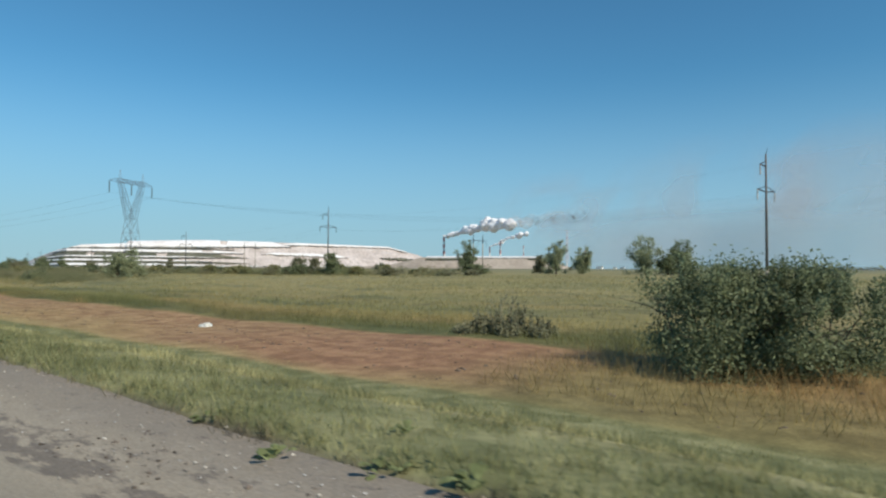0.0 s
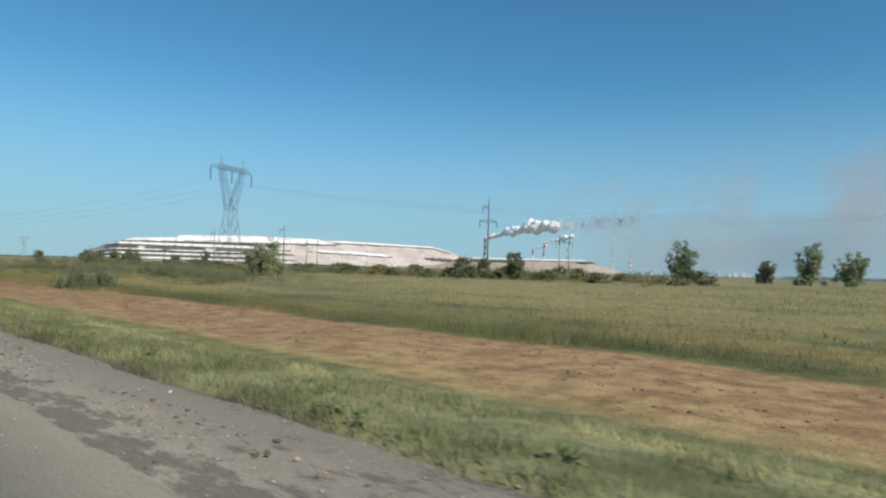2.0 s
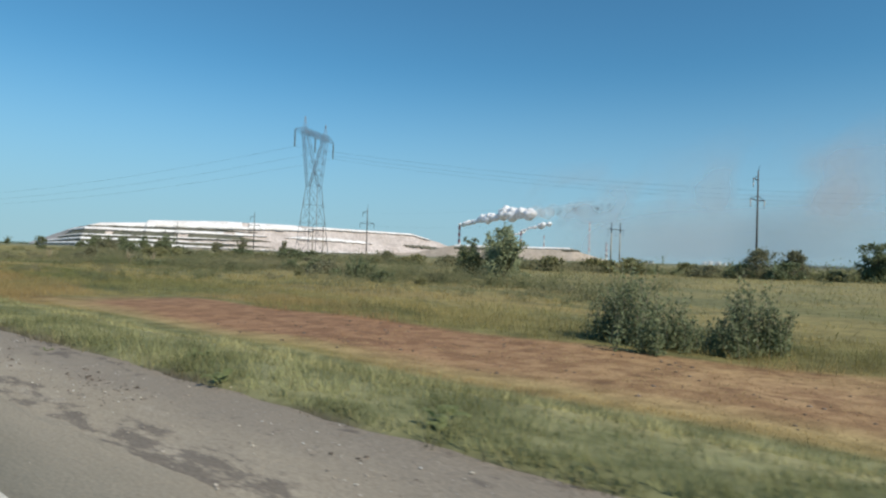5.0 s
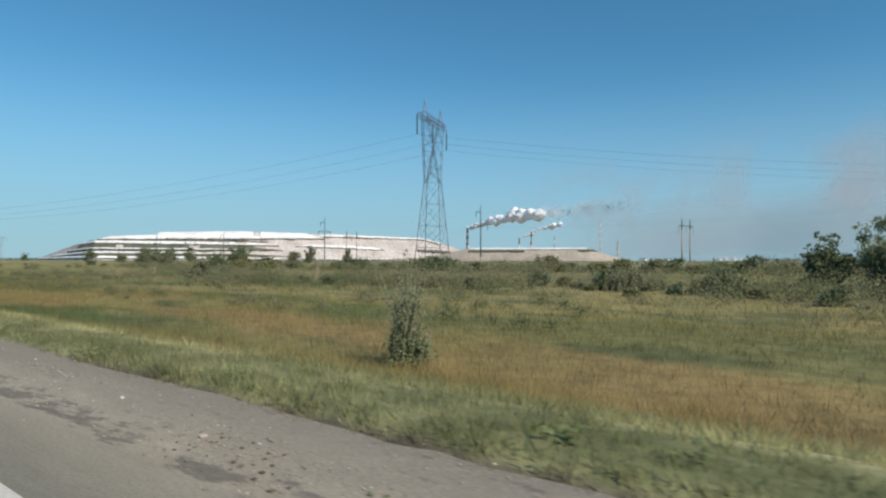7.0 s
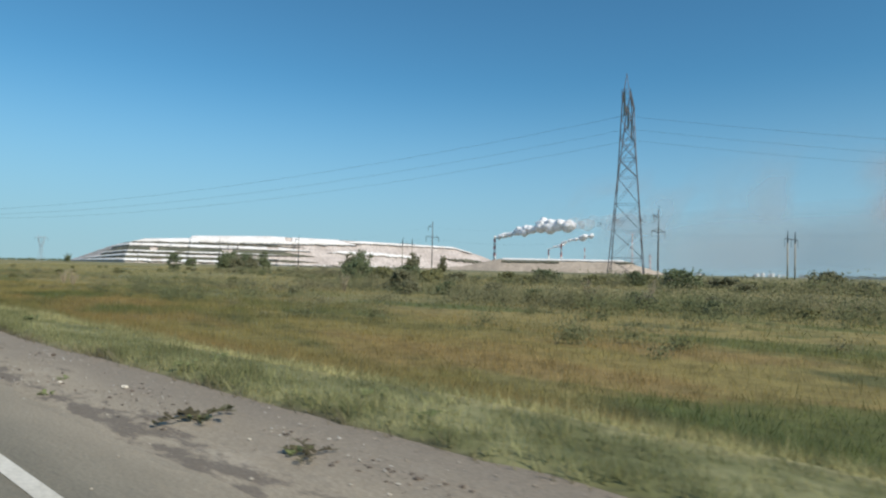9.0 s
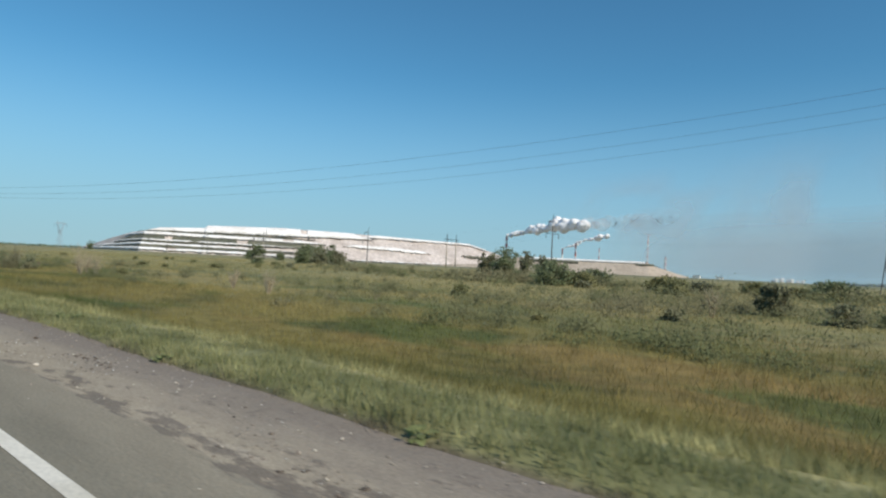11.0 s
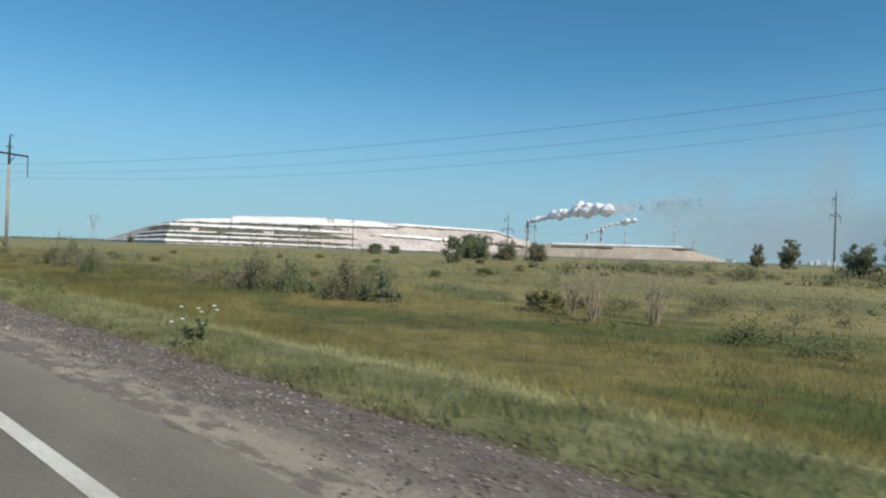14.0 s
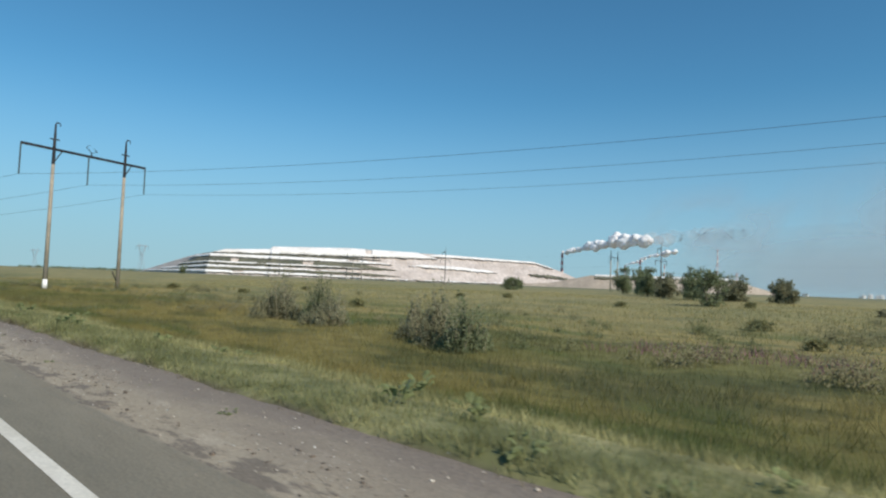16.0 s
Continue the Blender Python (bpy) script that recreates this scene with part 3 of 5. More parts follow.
band("bench", BENCH, 0.92, 1.18, [(0.92, 36), (1.18, 18)], [(0.92, 41), (1.05, 38), (1.18, 24)], 5, rough=3.0, label="dark gullied slope")
band("berm", GYPSUM, 0.30, 0.95, [(0.3, 3), (0.95, 4)], [(0.3, 5.5), (0.6, 5), (0.95, 6)], 6, rough=2.0, label="white gypsum berm")

low_heap = tagged(new("low_spoil_heap"), "low flat-topped waste heap with a white rim below the chimneys", "waste heap")
LOW_A, LOW_B, LOW_OUT = Vector((-1394, 1627, 0)), Vector((-1068, 1797, 0)), Vector((0.46, -0.89, 0))
LOW_TOP = [(-0.9, 0), (-0.35, 12), (-0.03, 38), (1.02, 38), (1.1, 26), (1.36, -1)]


def low_at(u, z, out=0.0):
    p = LOW_A.lerp(LOW_B, u) + LOW_OUT * ((level(LOW_TOP, u) - z) * 1.7 + out)
    return (p.x, p.y, z)


s = Solid()
rows = []
for u in np.linspace(-0.9, 1.36, 110):
    top = level(LOW_TOP, u)
    row = [low_at(u, top * k - (0 if k else 2), 4 * noise.noise((u * 18, k * 2, 4))) for k in np.linspace(0, 1, 14)]
    x, y, z = row[-1]
    rows.append(row + [(x - 150, y + 290, max(z, 0)), (x - 200, y + 390, -3)])
s.grid(rows)
part("slope", s, surface("sandy_tailings", (0.46, 0.39, 0.32), (0.38, 0.32, 0.26), 0.01, 0.1, 0.97, bump=0.6, dist=2.0, vary=0.1), low_heap, smooth=True)
for name, mat_, u0, u1, z0, z1, out in (("rim", GYPSUM, 0.0, 1.0, 35, 41.0, 5), ("bench", BENCH, 0.0, 0.48, 27, 35, 4), ("bench", BENCH, 0.93, 1.12, 30, 35.5, 5)):
    s = Solid()
    rows = []
    for u in np.linspace(u0, u1, 50):
        a = z0 + 1.2 * noise.noise((u * 22, z0, 1))
        b = min(z1 + 0.5 * noise.noise((u * 30, z1, 2)), level(LOW_TOP, u) + 3.0)
        a = min(a, b - 0.3)
        rows.append([low_at(u, a, out - 10), low_at(u, a, out), low_at(u, b, out), low_at(u, b + 0.2, out - 30)])
    s.grid(rows)
    part(name, s, mat_, low_heap, smooth=True)

# ---- chimneys, steam, tanks ----


def chimney(x, y, height, r0, r1, bands, label):
    ob = thing("chimney", (x, y, 0), label, "chimney", "factory chimneys")
    cuts = np.linspace(height * 0.25, height, bands + 1)
    rad = lambda z: r0 + (r1 - r0) * z / height
    part("shaft", Solid().tube([(0, 0, -1), (0, 0, cuts[0])], [r0, rad(cuts[0])], 20), WHITE, ob)
    for k in range(bands):
        part("painted_band", Solid().tube([(0, 0, cuts[k]), (0, 0, cuts[k + 1])], [rad(cuts[k]) + 0.05, rad(cuts[k + 1]) + 0.05], 20), RED if (bands - k) % 2 else WHITE, ob)
    part("rim", Solid().tube([(0, 0, height), (0, 0, height + 2)], [r1 + 0.6, r1 + 0.6], 20), DARKSTEEL, ob)
    return ob


chimney(-2450, 3020, 186, 9.5, 6.5, 7, "tall red and white striped factory chimney with white steam")
chimney(-1463, 2928, 92, 5.0, 4.0, 5, "white chimney with pale red stripes beside the low heap")
chimney(-1520, 2854, 197, 4.0, 2.4, 9, "slender tall striped chimney in the haze")
chimney(-1779, 2642, 134, 5.5, 4.0, 5, "red and white chimney with a thin steam trail")
chimney(-1886, 2703, 110, 4.5, 3.5, 3, "short chimney with a thin steam trail")
chimney(-1735, 2790, 120, 2.6, 2.0, 5, "slender chimney in the haze")


def puff_mesh(seed, r, squash=0.8):
    bm = bmesh.new()
    bmesh.ops.create_icosphere(bm, subdivisions=4, radius=1.0)
    for v in bm.verts:
        p = v.co.copy()
        d = 1 + 0.32 * noise.noise(p * 1.6 + Vector((seed * 7.1, 0, 0))) + 0.20 * abs(noise.noise(p * 3.6 + Vector((0, seed * 3.3, 0)))) + 0.08 * noise.noise(p * 8 + Vector((seed, 0, 0)))
        v.co = p * d * r
        v.co.z *= squash
    me = bpy.data.meshes.new("puff")
    bm.to_mesh(me)
    bm.free()
    return me


def plume(name, a, b, n, r0, r1, lift, label, seed, power=1.0):
    ob = tagged(new(name), label, "steam")
    ob.location = a
    a, b = Vector(a), Vector(b)
    rnd = random.Random(seed)
    for k in range(n):
        t = (k / (n - 1)) ** power
        p = (b - a) * t + Vector((0, 0, lift * math.sin(t * 3.0) * 0.4))
        r = (r0 + (r1 - r0) * t ** 0.8) * rnd.uniform(0.55, 1.2) * (1 + 0.3 * math.sin(t * 19))
        p += Vector((rnd.uniform(-1, 1), rnd.uniform(-1, 1), rnd.uniform(-0.45, 1.0))) * r * 0.62
        o = part("puff", puff_mesh(seed * 31 + k, r), STEAM, ob, smooth=True)
        o.location = p
    return ob


plume("steam_plume", (-2448, 3018, 190), (-1880, 2890, 240), 84, 7, 33, 30, "dense white billowing steam drifting from the tall chimney", 3, 0.85)
plume("steam_plume", (-1779, 2642, 138), (-1600, 2600, 164), 20, 4, 12, 6, "thin white steam drifting from a chimney", 5)
plume("steam_plume", (-1886, 2703, 113), (-1790, 2680, 128), 12, 3, 8, 4, "thin white steam drifting from a chimney", 9)

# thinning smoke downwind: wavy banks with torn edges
def smoke_haze_look(name, c1, c2, scale, thin, thick, most):
    """Sunlit see-through smoke and haze that fades out towards the edges of its bank."""
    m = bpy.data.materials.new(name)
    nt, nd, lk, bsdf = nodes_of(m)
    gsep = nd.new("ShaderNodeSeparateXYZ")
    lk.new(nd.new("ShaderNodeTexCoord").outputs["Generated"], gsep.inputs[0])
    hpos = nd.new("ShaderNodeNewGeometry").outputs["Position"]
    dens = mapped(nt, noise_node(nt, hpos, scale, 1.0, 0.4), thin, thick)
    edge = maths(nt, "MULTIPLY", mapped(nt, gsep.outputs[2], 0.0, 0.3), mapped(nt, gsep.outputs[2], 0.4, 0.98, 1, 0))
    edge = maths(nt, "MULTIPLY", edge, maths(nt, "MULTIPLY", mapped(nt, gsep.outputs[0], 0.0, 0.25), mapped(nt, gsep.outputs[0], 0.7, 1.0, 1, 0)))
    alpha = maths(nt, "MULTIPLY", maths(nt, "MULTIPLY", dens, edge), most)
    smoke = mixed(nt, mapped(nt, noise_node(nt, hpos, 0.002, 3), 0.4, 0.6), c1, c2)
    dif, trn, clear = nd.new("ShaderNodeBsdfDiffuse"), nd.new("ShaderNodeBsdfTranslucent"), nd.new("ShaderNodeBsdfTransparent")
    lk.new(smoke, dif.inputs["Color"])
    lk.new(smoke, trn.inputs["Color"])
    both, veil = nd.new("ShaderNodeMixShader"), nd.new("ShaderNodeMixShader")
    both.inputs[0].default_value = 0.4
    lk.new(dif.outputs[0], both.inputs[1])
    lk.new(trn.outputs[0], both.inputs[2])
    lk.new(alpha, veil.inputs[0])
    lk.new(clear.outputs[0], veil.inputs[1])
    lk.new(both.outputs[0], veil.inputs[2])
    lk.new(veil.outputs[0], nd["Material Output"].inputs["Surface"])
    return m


def sunlit_vapour(name, colour, thin, thick, most, x0, x1):
    """See-through white vapour that thins out along x."""
    m = bpy.data.materials.new(name)
    nt, nd, lk, bsdf = nodes_of(m)
    wpos = nd.new("ShaderNodeNewGeometry").outputs["Position"]
    sep = nd.new("ShaderNodeSeparateXYZ")
    lk.new(wpos, sep.inputs[0])
    alpha = maths(nt, "MULTIPLY", mapped(nt, noise_node(nt, wpos, 0.010, 1, 0.4), thin, thick, 0.06, most), mapped(nt, sep.outputs[0], x0, x1, 1.0, 0.1))
    dif, trn, clear = nd.new("ShaderNodeBsdfDiffuse"), nd.new("ShaderNodeBsdfTranslucent"), nd.new("ShaderNodeBsdfTransparent")
    dif.inputs["Color"].default_value = trn.inputs["Color"].default_value = (*colour, 1)
    both, veil = nd.new("ShaderNodeMixShader"), nd.new("ShaderNodeMixShader")
    both.inputs[0].default_value = 0.5
    for a_, b_ in ((dif.outputs[0], both.inputs[1]), (trn.outputs[0], both.inputs[2]), (alpha, veil.inputs[0]), (clear.outputs[0], veil.inputs[1]), (both.outputs[0], veil.inputs[2]), (veil.outputs[0], nd["Material Output"].inputs["Surface"])):
        lk.new(a_, b_)
    return m


# torn thin end of the big plume
WISP = sunlit_vapour("thinning_steam", (0.97, 0.94, 0.93), 0.36, 0.64, 0.25, -1880, -1330)
tail = tagged(new("thin_steam_trail"), "torn thinning end of the white steam plume", "steam")
tail.location = (-1890, 2888, 244)
for k in range(14):
    o = part("puff", puff_mesh(400 + k, 28 + 1.5 * k + 7 * math.sin(k * 2.3)), WISP, tail, smooth=True)
    o.location = (42 * k, -9 * k, 1.0 * k + 7 * math.sin(k * 1.9))

drift = tagged(new("smoke_and_haze"), "thin pinkish-brown smoke thinning out downwind of the chimneys, over a low haze sheet", "smoke")
# ground_haze is no smoke: a pale see-through sheet that paints hazy air
for name, x0, x1, z0, z1, depth, look_ in (
    ("smoke_bank", -2000, 300, 90, 470, 0, smoke_haze_look("pinkish_smoke", (0.95, 0.86, 0.84), (0.95, 0.93, 0.92), 0.0042, 0.40, 0.66, 0.46)),
    ("smoke_bank", -1350, 1300, 60, 560, 90, smoke_haze_look("brownish_smoke", (0.94, 0.85, 0.83), (0.95, 0.92, 0.91), 0.0034, 0.42, 0.66, 0.42)),
    ("ground_haze", -1900, 1900, -60, 260, 180, smoke_haze_look("low_grey_haze", (0.88, 0.86, 0.87), (0.90, 0.87, 0.87), 0.0012, 0.2, 0.55, 0.66)),
):
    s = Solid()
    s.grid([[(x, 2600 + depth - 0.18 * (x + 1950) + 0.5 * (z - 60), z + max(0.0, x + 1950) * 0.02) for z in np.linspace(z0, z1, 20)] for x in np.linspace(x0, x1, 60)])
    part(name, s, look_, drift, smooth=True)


def tank(x, y, r, h, label, dome=True):
    ob = thing("storage_tank", (x, y, 0), label, "tank", "storage tanks")
    part("shell", Solid().tube([(0, 0, -0.5), (0, 0, h)], [r, r], 18), TANK, ob, smooth=False)
    if dome:
        part("roof", Solid().tube([(0, 0, h), (0, 0, h + r * 0.35), (0, 0, h + r * 0.5)], [r, r * 0.7, 0.05], 18), TANK, ob)


for k, (x, r, h) in enumerate(((-962, 8, 10), (-943, 9, 13), (-922, 6, 10), (-905, 9, 12), (-884, 6, 8), (-868, 6, 9), (-972, 5, 7))):
    tank(x, 2820 + 12 * (k % 3), r, h, "white storage tank far across the plain")


def shed(x, y, w, d, h, label):
    ob = thing("shed", (x, y, 0), label, "building", "far sheds")
    part("wall", Solid().box((-w / 2, -d / 2, -0.5), (w / 2, d / 2, h)), TANK, ob)
    s = Solid()
    s.add([(-w / 2, -d / 2, h), (w / 2, -d / 2, h), (w / 2, 0, h + d * 0.2), (-w / 2, 0, h + d * 0.2), (-w / 2, d / 2, h), (w / 2, d / 2, h)], [(0, 1, 2, 3), (3, 2, 5, 4), (0, 3, 4), (1, 5, 2)])
    part("roof", s, BENCH, ob)


for x, y, w, d, h in ((-1130, 2400, 26, 14, 8), (-1075, 2500, 18, 12, 7), (-780, 2760, 30, 14, 8), (-1020, 2300, 14, 10, 6)):
    shed(x, y, w, d, h, "low white shed on the far plain")

# ---- power line: lattice tower, portals, single poles ----
ALONG, ACROSS = Vector((0.93, 0.36, 0)).normalized(), Vector((-0.36, 0.93, 0)).normalized()


def truss(s, a0, a1, b0, b1, n, w):
    """Zigzag bracing between the edges a0-a1 and b0-b1."""
    a0, a1, b0, b1 = map(Vector, (a0, a1, b0, b1))
    for k in range(n):
        t, u = k / n, (k + 1) / n
        s.beam(a0.lerp(a1, t), b0.lerp(b1, u), w)
        s.beam(b0.lerp(b1, t), a0.lerp(a1, u), w)
        s.beam(a0.lerp(a1, u), b0.lerp(b1, u), w)


def braced(parent, metal, *frame_):
    """Bracing of one lattice face: single bars on the near tower, one mesh on far ones."""
    s = Solid()
    truss(s, *frame_)
    if metal:
        part("bracing", s, metal, parent)
        return
    for k in range(0, len(s.v), 8):
        part("brace", Solid().add(s.v[k:k + 8], [(0, 1, 5, 4), (1, 2, 6, 5), (2, 3, 7, 6), (3, 0, 4, 7), (3, 2, 1, 0), (4, 5, 6, 7)]), STEEL, parent)


def lattice_tower(x, y, k=1.0, turn=0.0, label="", w=0.105, metal=None):
    """A Y-shaped lattice tower: local x runs along the line, y along the cross-arm."""
    z0 = gz(x, y)
    ob = thing("lattice_tower", (x, y, z0), label, "pylon", "lattice towers", turn)
    L = lambda px_, py_, pz_: Vector((px_ * k, py_ * k, pz_ * k))
    zw, zb, zt = 24.0, 40.5, 46.0
    half = lambda z: 4.0 + (0.9 - 4.0) * z / zb        # along the line
    corners = [(-1, -1), (-1, 1), (1, 1), (1, -1)]
    foot = [L(a * half(0), b * 4.6, -0.6) for a, b in corners]
    waist = [L(a * half(zw), b * 1.4, zw) for a, b in corners]
    for p, q in zip(foot, waist):
        part("leg", Solid().beam(p, q, w * 1.25 * k), metal or STEEL, ob)
    for n in range(4):
        braced(ob, metal, foot[n], waist[n], foot[(n + 1) % 4], waist[(n + 1) % 4], 4, w * 0.6 * k)
    for side in (-1, 1):
        s = Solid()
        up = []
        for a in (-1, 1):
            for inner in (0, 1):
                p = L(a * half(zw), side * (1.4 if not inner else 0.15), zw)
                q = L(a * half(zb), side * (7.2 if not inner else 5.6), zb)
                s.beam(p, q, w * k)
                up.append((p, q))
        arm = part("arm", s, metal or STEEL, ob)
        for m, n in ((0, 2), (1, 3), (0, 1)):
            braced(arm, metal, up[m][0], up[m][1], up[n][0], up[n][1], 4, w * 0.55 * k)
        s = Solid()
        tip = L(0, side * 6.8, zt + 0.2)
        for a in (-1, 1):
            for b in (6.0, 7.6):
                s.beam(L(a * 0.8, side * b, zb), tip, w * 0.7 * k)
        s.beam(L(-0.6, side * 6.8, zb + 2.2), L(0.6, side * 6.8, zb + 2.2), w * 0.5 * k)
        part("earth_peak", s, metal or STEEL, ob)
    s = Solid()
    for a in (-0.9, 0.9):
        s.beam(L(a, -8.5, zb), L(a, 8.5, zb), w * k)
        s.beam(L(a, -8.5, zb + 1.7), L(a, 8.5, zb + 1.7), w * 0.8 * k)
        for side in (-1, 1):
            s.beam(L(a, side * 8.5, zb), L(0, side * 13.0, zb + 0.3), w * 0.8 * k)
            s.beam(L(a, side * 8.5, zb + 1.7), L(0, side * 13.0, zb + 0.3), w * 0.8 * k)
    beam = part("cross_arm", s, metal or STEEL, ob)
    for a in (-0.9, 0.9):
        braced(beam, metal, L(a, -8.5, zb), L(a, 8.5, zb), L(a, -8.5, zb + 1.7), L(a, 8.5, zb + 1.7), 12, w * 0.5 * k)
    for b in (-12.8, 0.0, 12.8):
        s = Solid()
        zs = np.linspace(zb - 0.1, zb - 5.2, 26)
        s.tube([L(0, b, z) for z in zs], [0.16 * k if n % 2 else 0.26 * k for n in range(26)], 6)
        part("insulator_string", s, GLASS_INS, ob)
    return ob


TOWER = (-291.1, 134.1)
TOWER_TURN = math.degrees(math.atan2(ALONG.y, ALONG.x))
lattice_tower(*TOWER, 0.98, TOWER_TURN, "tall grey steel lattice tower with a Y-shaped head in the grass")
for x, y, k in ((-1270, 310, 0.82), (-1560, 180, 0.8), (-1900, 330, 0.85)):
    lattice_tower(x, y, k, 25, "far grey lattice tower on the horizon", 0.2, HAZESTEEL)


def portal(p, q, top, beam_z, over, label, drop=5.2, r=0.30, dark=0.72):
    """Two concrete poles under one cross-beam, with three insulator strings."""
    (x0, y0), (x1, y1) = p, q
    ob = thing("portal_pylon", ((x0 + x1) / 2, (y0 + y1) / 2, 0), label, "pylon", "portal pylons")
    mid = Vector(((x0 + x1) / 2, (y0 + y1) / 2, 0))
    way = Vector((x1 - x0, y1 - y0, 0)).normalized()
    ends = []
    for x, y in (p, q):
        o, g = Vector((x, y, 0)) - mid, gz(x, y)
        split = beam_z - 2.6
        part("pole", Solid().tube([o + Vector((0, 0, g - 0.5)), o + Vector((0, 0, split))], [r * 1.25, r * 0.9], 12), CONCRETE, ob, "pale concrete pole", smooth=True)
        s = Solid().tube([o + Vector((0, 0, split)), o + Vector((0, 0, top - 3.2)), o + Vector((0, 0, top - 0.4)), o + Vector((0, 0, top)) + way * 0.25, o + Vector((0, 0, top - 0.1)) + way * 0.8, o + Vector((0, 0, top - 0.6)) + way * 0.85], [r * 0.95, r * 0.8, r * 0.45, r * 0.4, r * 0.35, r * 0.3], 8)
        s.beam(o + Vector((0, 0, top - 3.0)) - way * 0.8, o + Vector((0, 0, top - 3.0)) + way * 0.8, 0.2)
        s.beam(o + Vector((0, 0, beam_z - 2.4)), o + Vector((0, 0, beam_z - 0.2)) + way * 1.4, 0.14)
        part("pole_head", s, DARKSTEEL, ob, "dark steel pole head with a hooked top")
        ends.append(o)
    a, b = ends[0] - way * over[0] + Vector((0, 0, beam_z)), ends[1] + way * over[1] + Vector((0, 0, beam_z))
    s = Solid().beam(a, b, 0.26, 0.42)
    part("cross_beam", s, DARKSTEEL, ob, "dark steel cross-beam")
    hung = []
    for n in (a, (a + b) / 2, b):
        zs = np.linspace(0, drop, 24)
        part("insulator_string", Solid().tube([n - Vector((0, 0, z)) for z in zs], [0.10 if i % 2 else 0.17 for i in range(24)], 6), GLASS_INS, ob)
        hung.append(n - Vector((0, 0, drop)) + mid)
    return ob, hung


Q_OB, Q_HUNG = portal((-534.5, 29.1), (-539.3, 42.2), 26.1, 21.4, (5.6, 4.6), "twin-pole concrete portal pylon with a dark cross-beam in the field")
q_mid = (Vector((-534.5, 29.1, 0)) + Vector((-539.3, 42.2, 0))) / 2
q_way = Vector((-4.8, 13.1, 0)).normalized()
s = Solid().beam((0, 0, 21.2), (0, 0, 22.2), 0.16)
for side, top in ((-1, 23.0), (1, 22.5)):
    s.beam((0, 0, 22.1), q_way * side * 1.1 + Vector((0, 0, top)), 0.10)
    s.beam(q_way * side * 1.1 + Vector((0, 0, top)), q_way * side * 0.4 + Vector((0, 0, top + 0.5)), 0.08)
part("bird_guard", s, DARKSTEEL, Q_OB, "spiky steel bird guard on the beam")
foot = Vector((-534.5, 29.1, 0)) - q_mid
gq = gz(-534.5, 29.1)
part("painted_foot", Solid().tube([foot + Vector((0, 0, gq - 0.2)), foot + Vector((0, 0, gq + 1.7))], [0.39, 0.385], 14), TANK, Q_OB, "white-painted pole foot", smooth=True)
foot = Vector((-539.3, 42.2, 0)) - q_mid
part("ground_strut", Solid().beam(foot + Vector((0, 0, gq + 1.2)), foot - q_way * 1.3 + Vector((0, 0, gq + 3.4)), 0.16), DARKSTEEL, Q_OB)
portal((-327.3, 446.4), (-325.5, 458.1), 30.5, 25.5, (4.5, 4.5), "far twin-pole portal pylon beyond the field", r=0.42)
portal((-662.3, 438.4), (-666.7, 456.5), 30.5, 25.5, (4.5, 4.5), "far twin-pole portal pylon before the heap", r=0.42)
portal((-1010.0, 455.0), (-1016.0, 473.0), 29.0, 24.0, (4.5, 4.5), "far twin-pole portal pylon before the heap", r=0.42)


def single_pole(x, y, top, label):
    """A tall pole with one upper and two lower arms carrying insulators."""
    g = gz(x, y)
    ob = thing("power_pole", (x, y, g), label, "utility pole", "single power poles")
    h = top - g
    part("pole", Solid().tube([(0, 0, -0.5), (0, 0, h * 0.5), (0, 0, h)], [0.24, 0.19, 0.12], 10), DARKPOLE, ob, smooth=True)
    part("footing", Solid().tube([(0, 0, -0.4), (0, 0, 2.4)], [0.31, 0.28], 10), CONCRETE, ob, "pale concrete footing", smooth=True)
    across = Vector((0.2, 0.98, 0))
    for side, z, ln in ((-1, h - 2.0, 2.0), (-1, h - 6.0, 3.0), (1, h - 6.0, 3.0)):
        tip = across * side * ln + Vector((0, 0, z + 0.25))
        s = Solid().beam((0, 0, z), tip, 0.16).beam((0, 0, z + 0.9), tip, 0.09)
        arm = part("arm", s, DARKSTEEL, ob)
        part("insulator_string", Solid().tube([tip - Vector((0, 0, d)) for d in np.linspace(0, 1.7, 14)], [0.07 if i % 2 else 0.13 for i in range(14)], 6), GLASS_INS, arm)
    part("lightning_spike", Solid().tube([(0, 0, h), (0.25, 0, h + 1.0)], [0.06, 0.03], 6), DARKSTEEL, ob)
    return ob


POLES = [(-21.7, 110.0, 20.4), (-158.0, 137.0, 21.2), (-295.8, 163.4, 19.2), (-391.6, 180.6, 20.2), (-509.3, 204.7, 18.0), (-639.4, 232.7, 19.4), (-745.0, 249.0, 18.6), (-880.0, 280.0, 18.6)]
for x, y, top in POLES:
    single_pole(x, y, top - 1.0, "tall dark power pole with three short arms")


def cable(a, b, sag, r, label):
    a, b = Vector(a), Vector(b)
    pts = [a.lerp(b, t) - Vector((0, 0, 4 * sag * t * (1 - t))) for t in np.linspace(0, 1, 40)]
    return tagged(part("power_cable", Solid().tube(pts, r, 5), CABLE), label, "cable", "power cables")


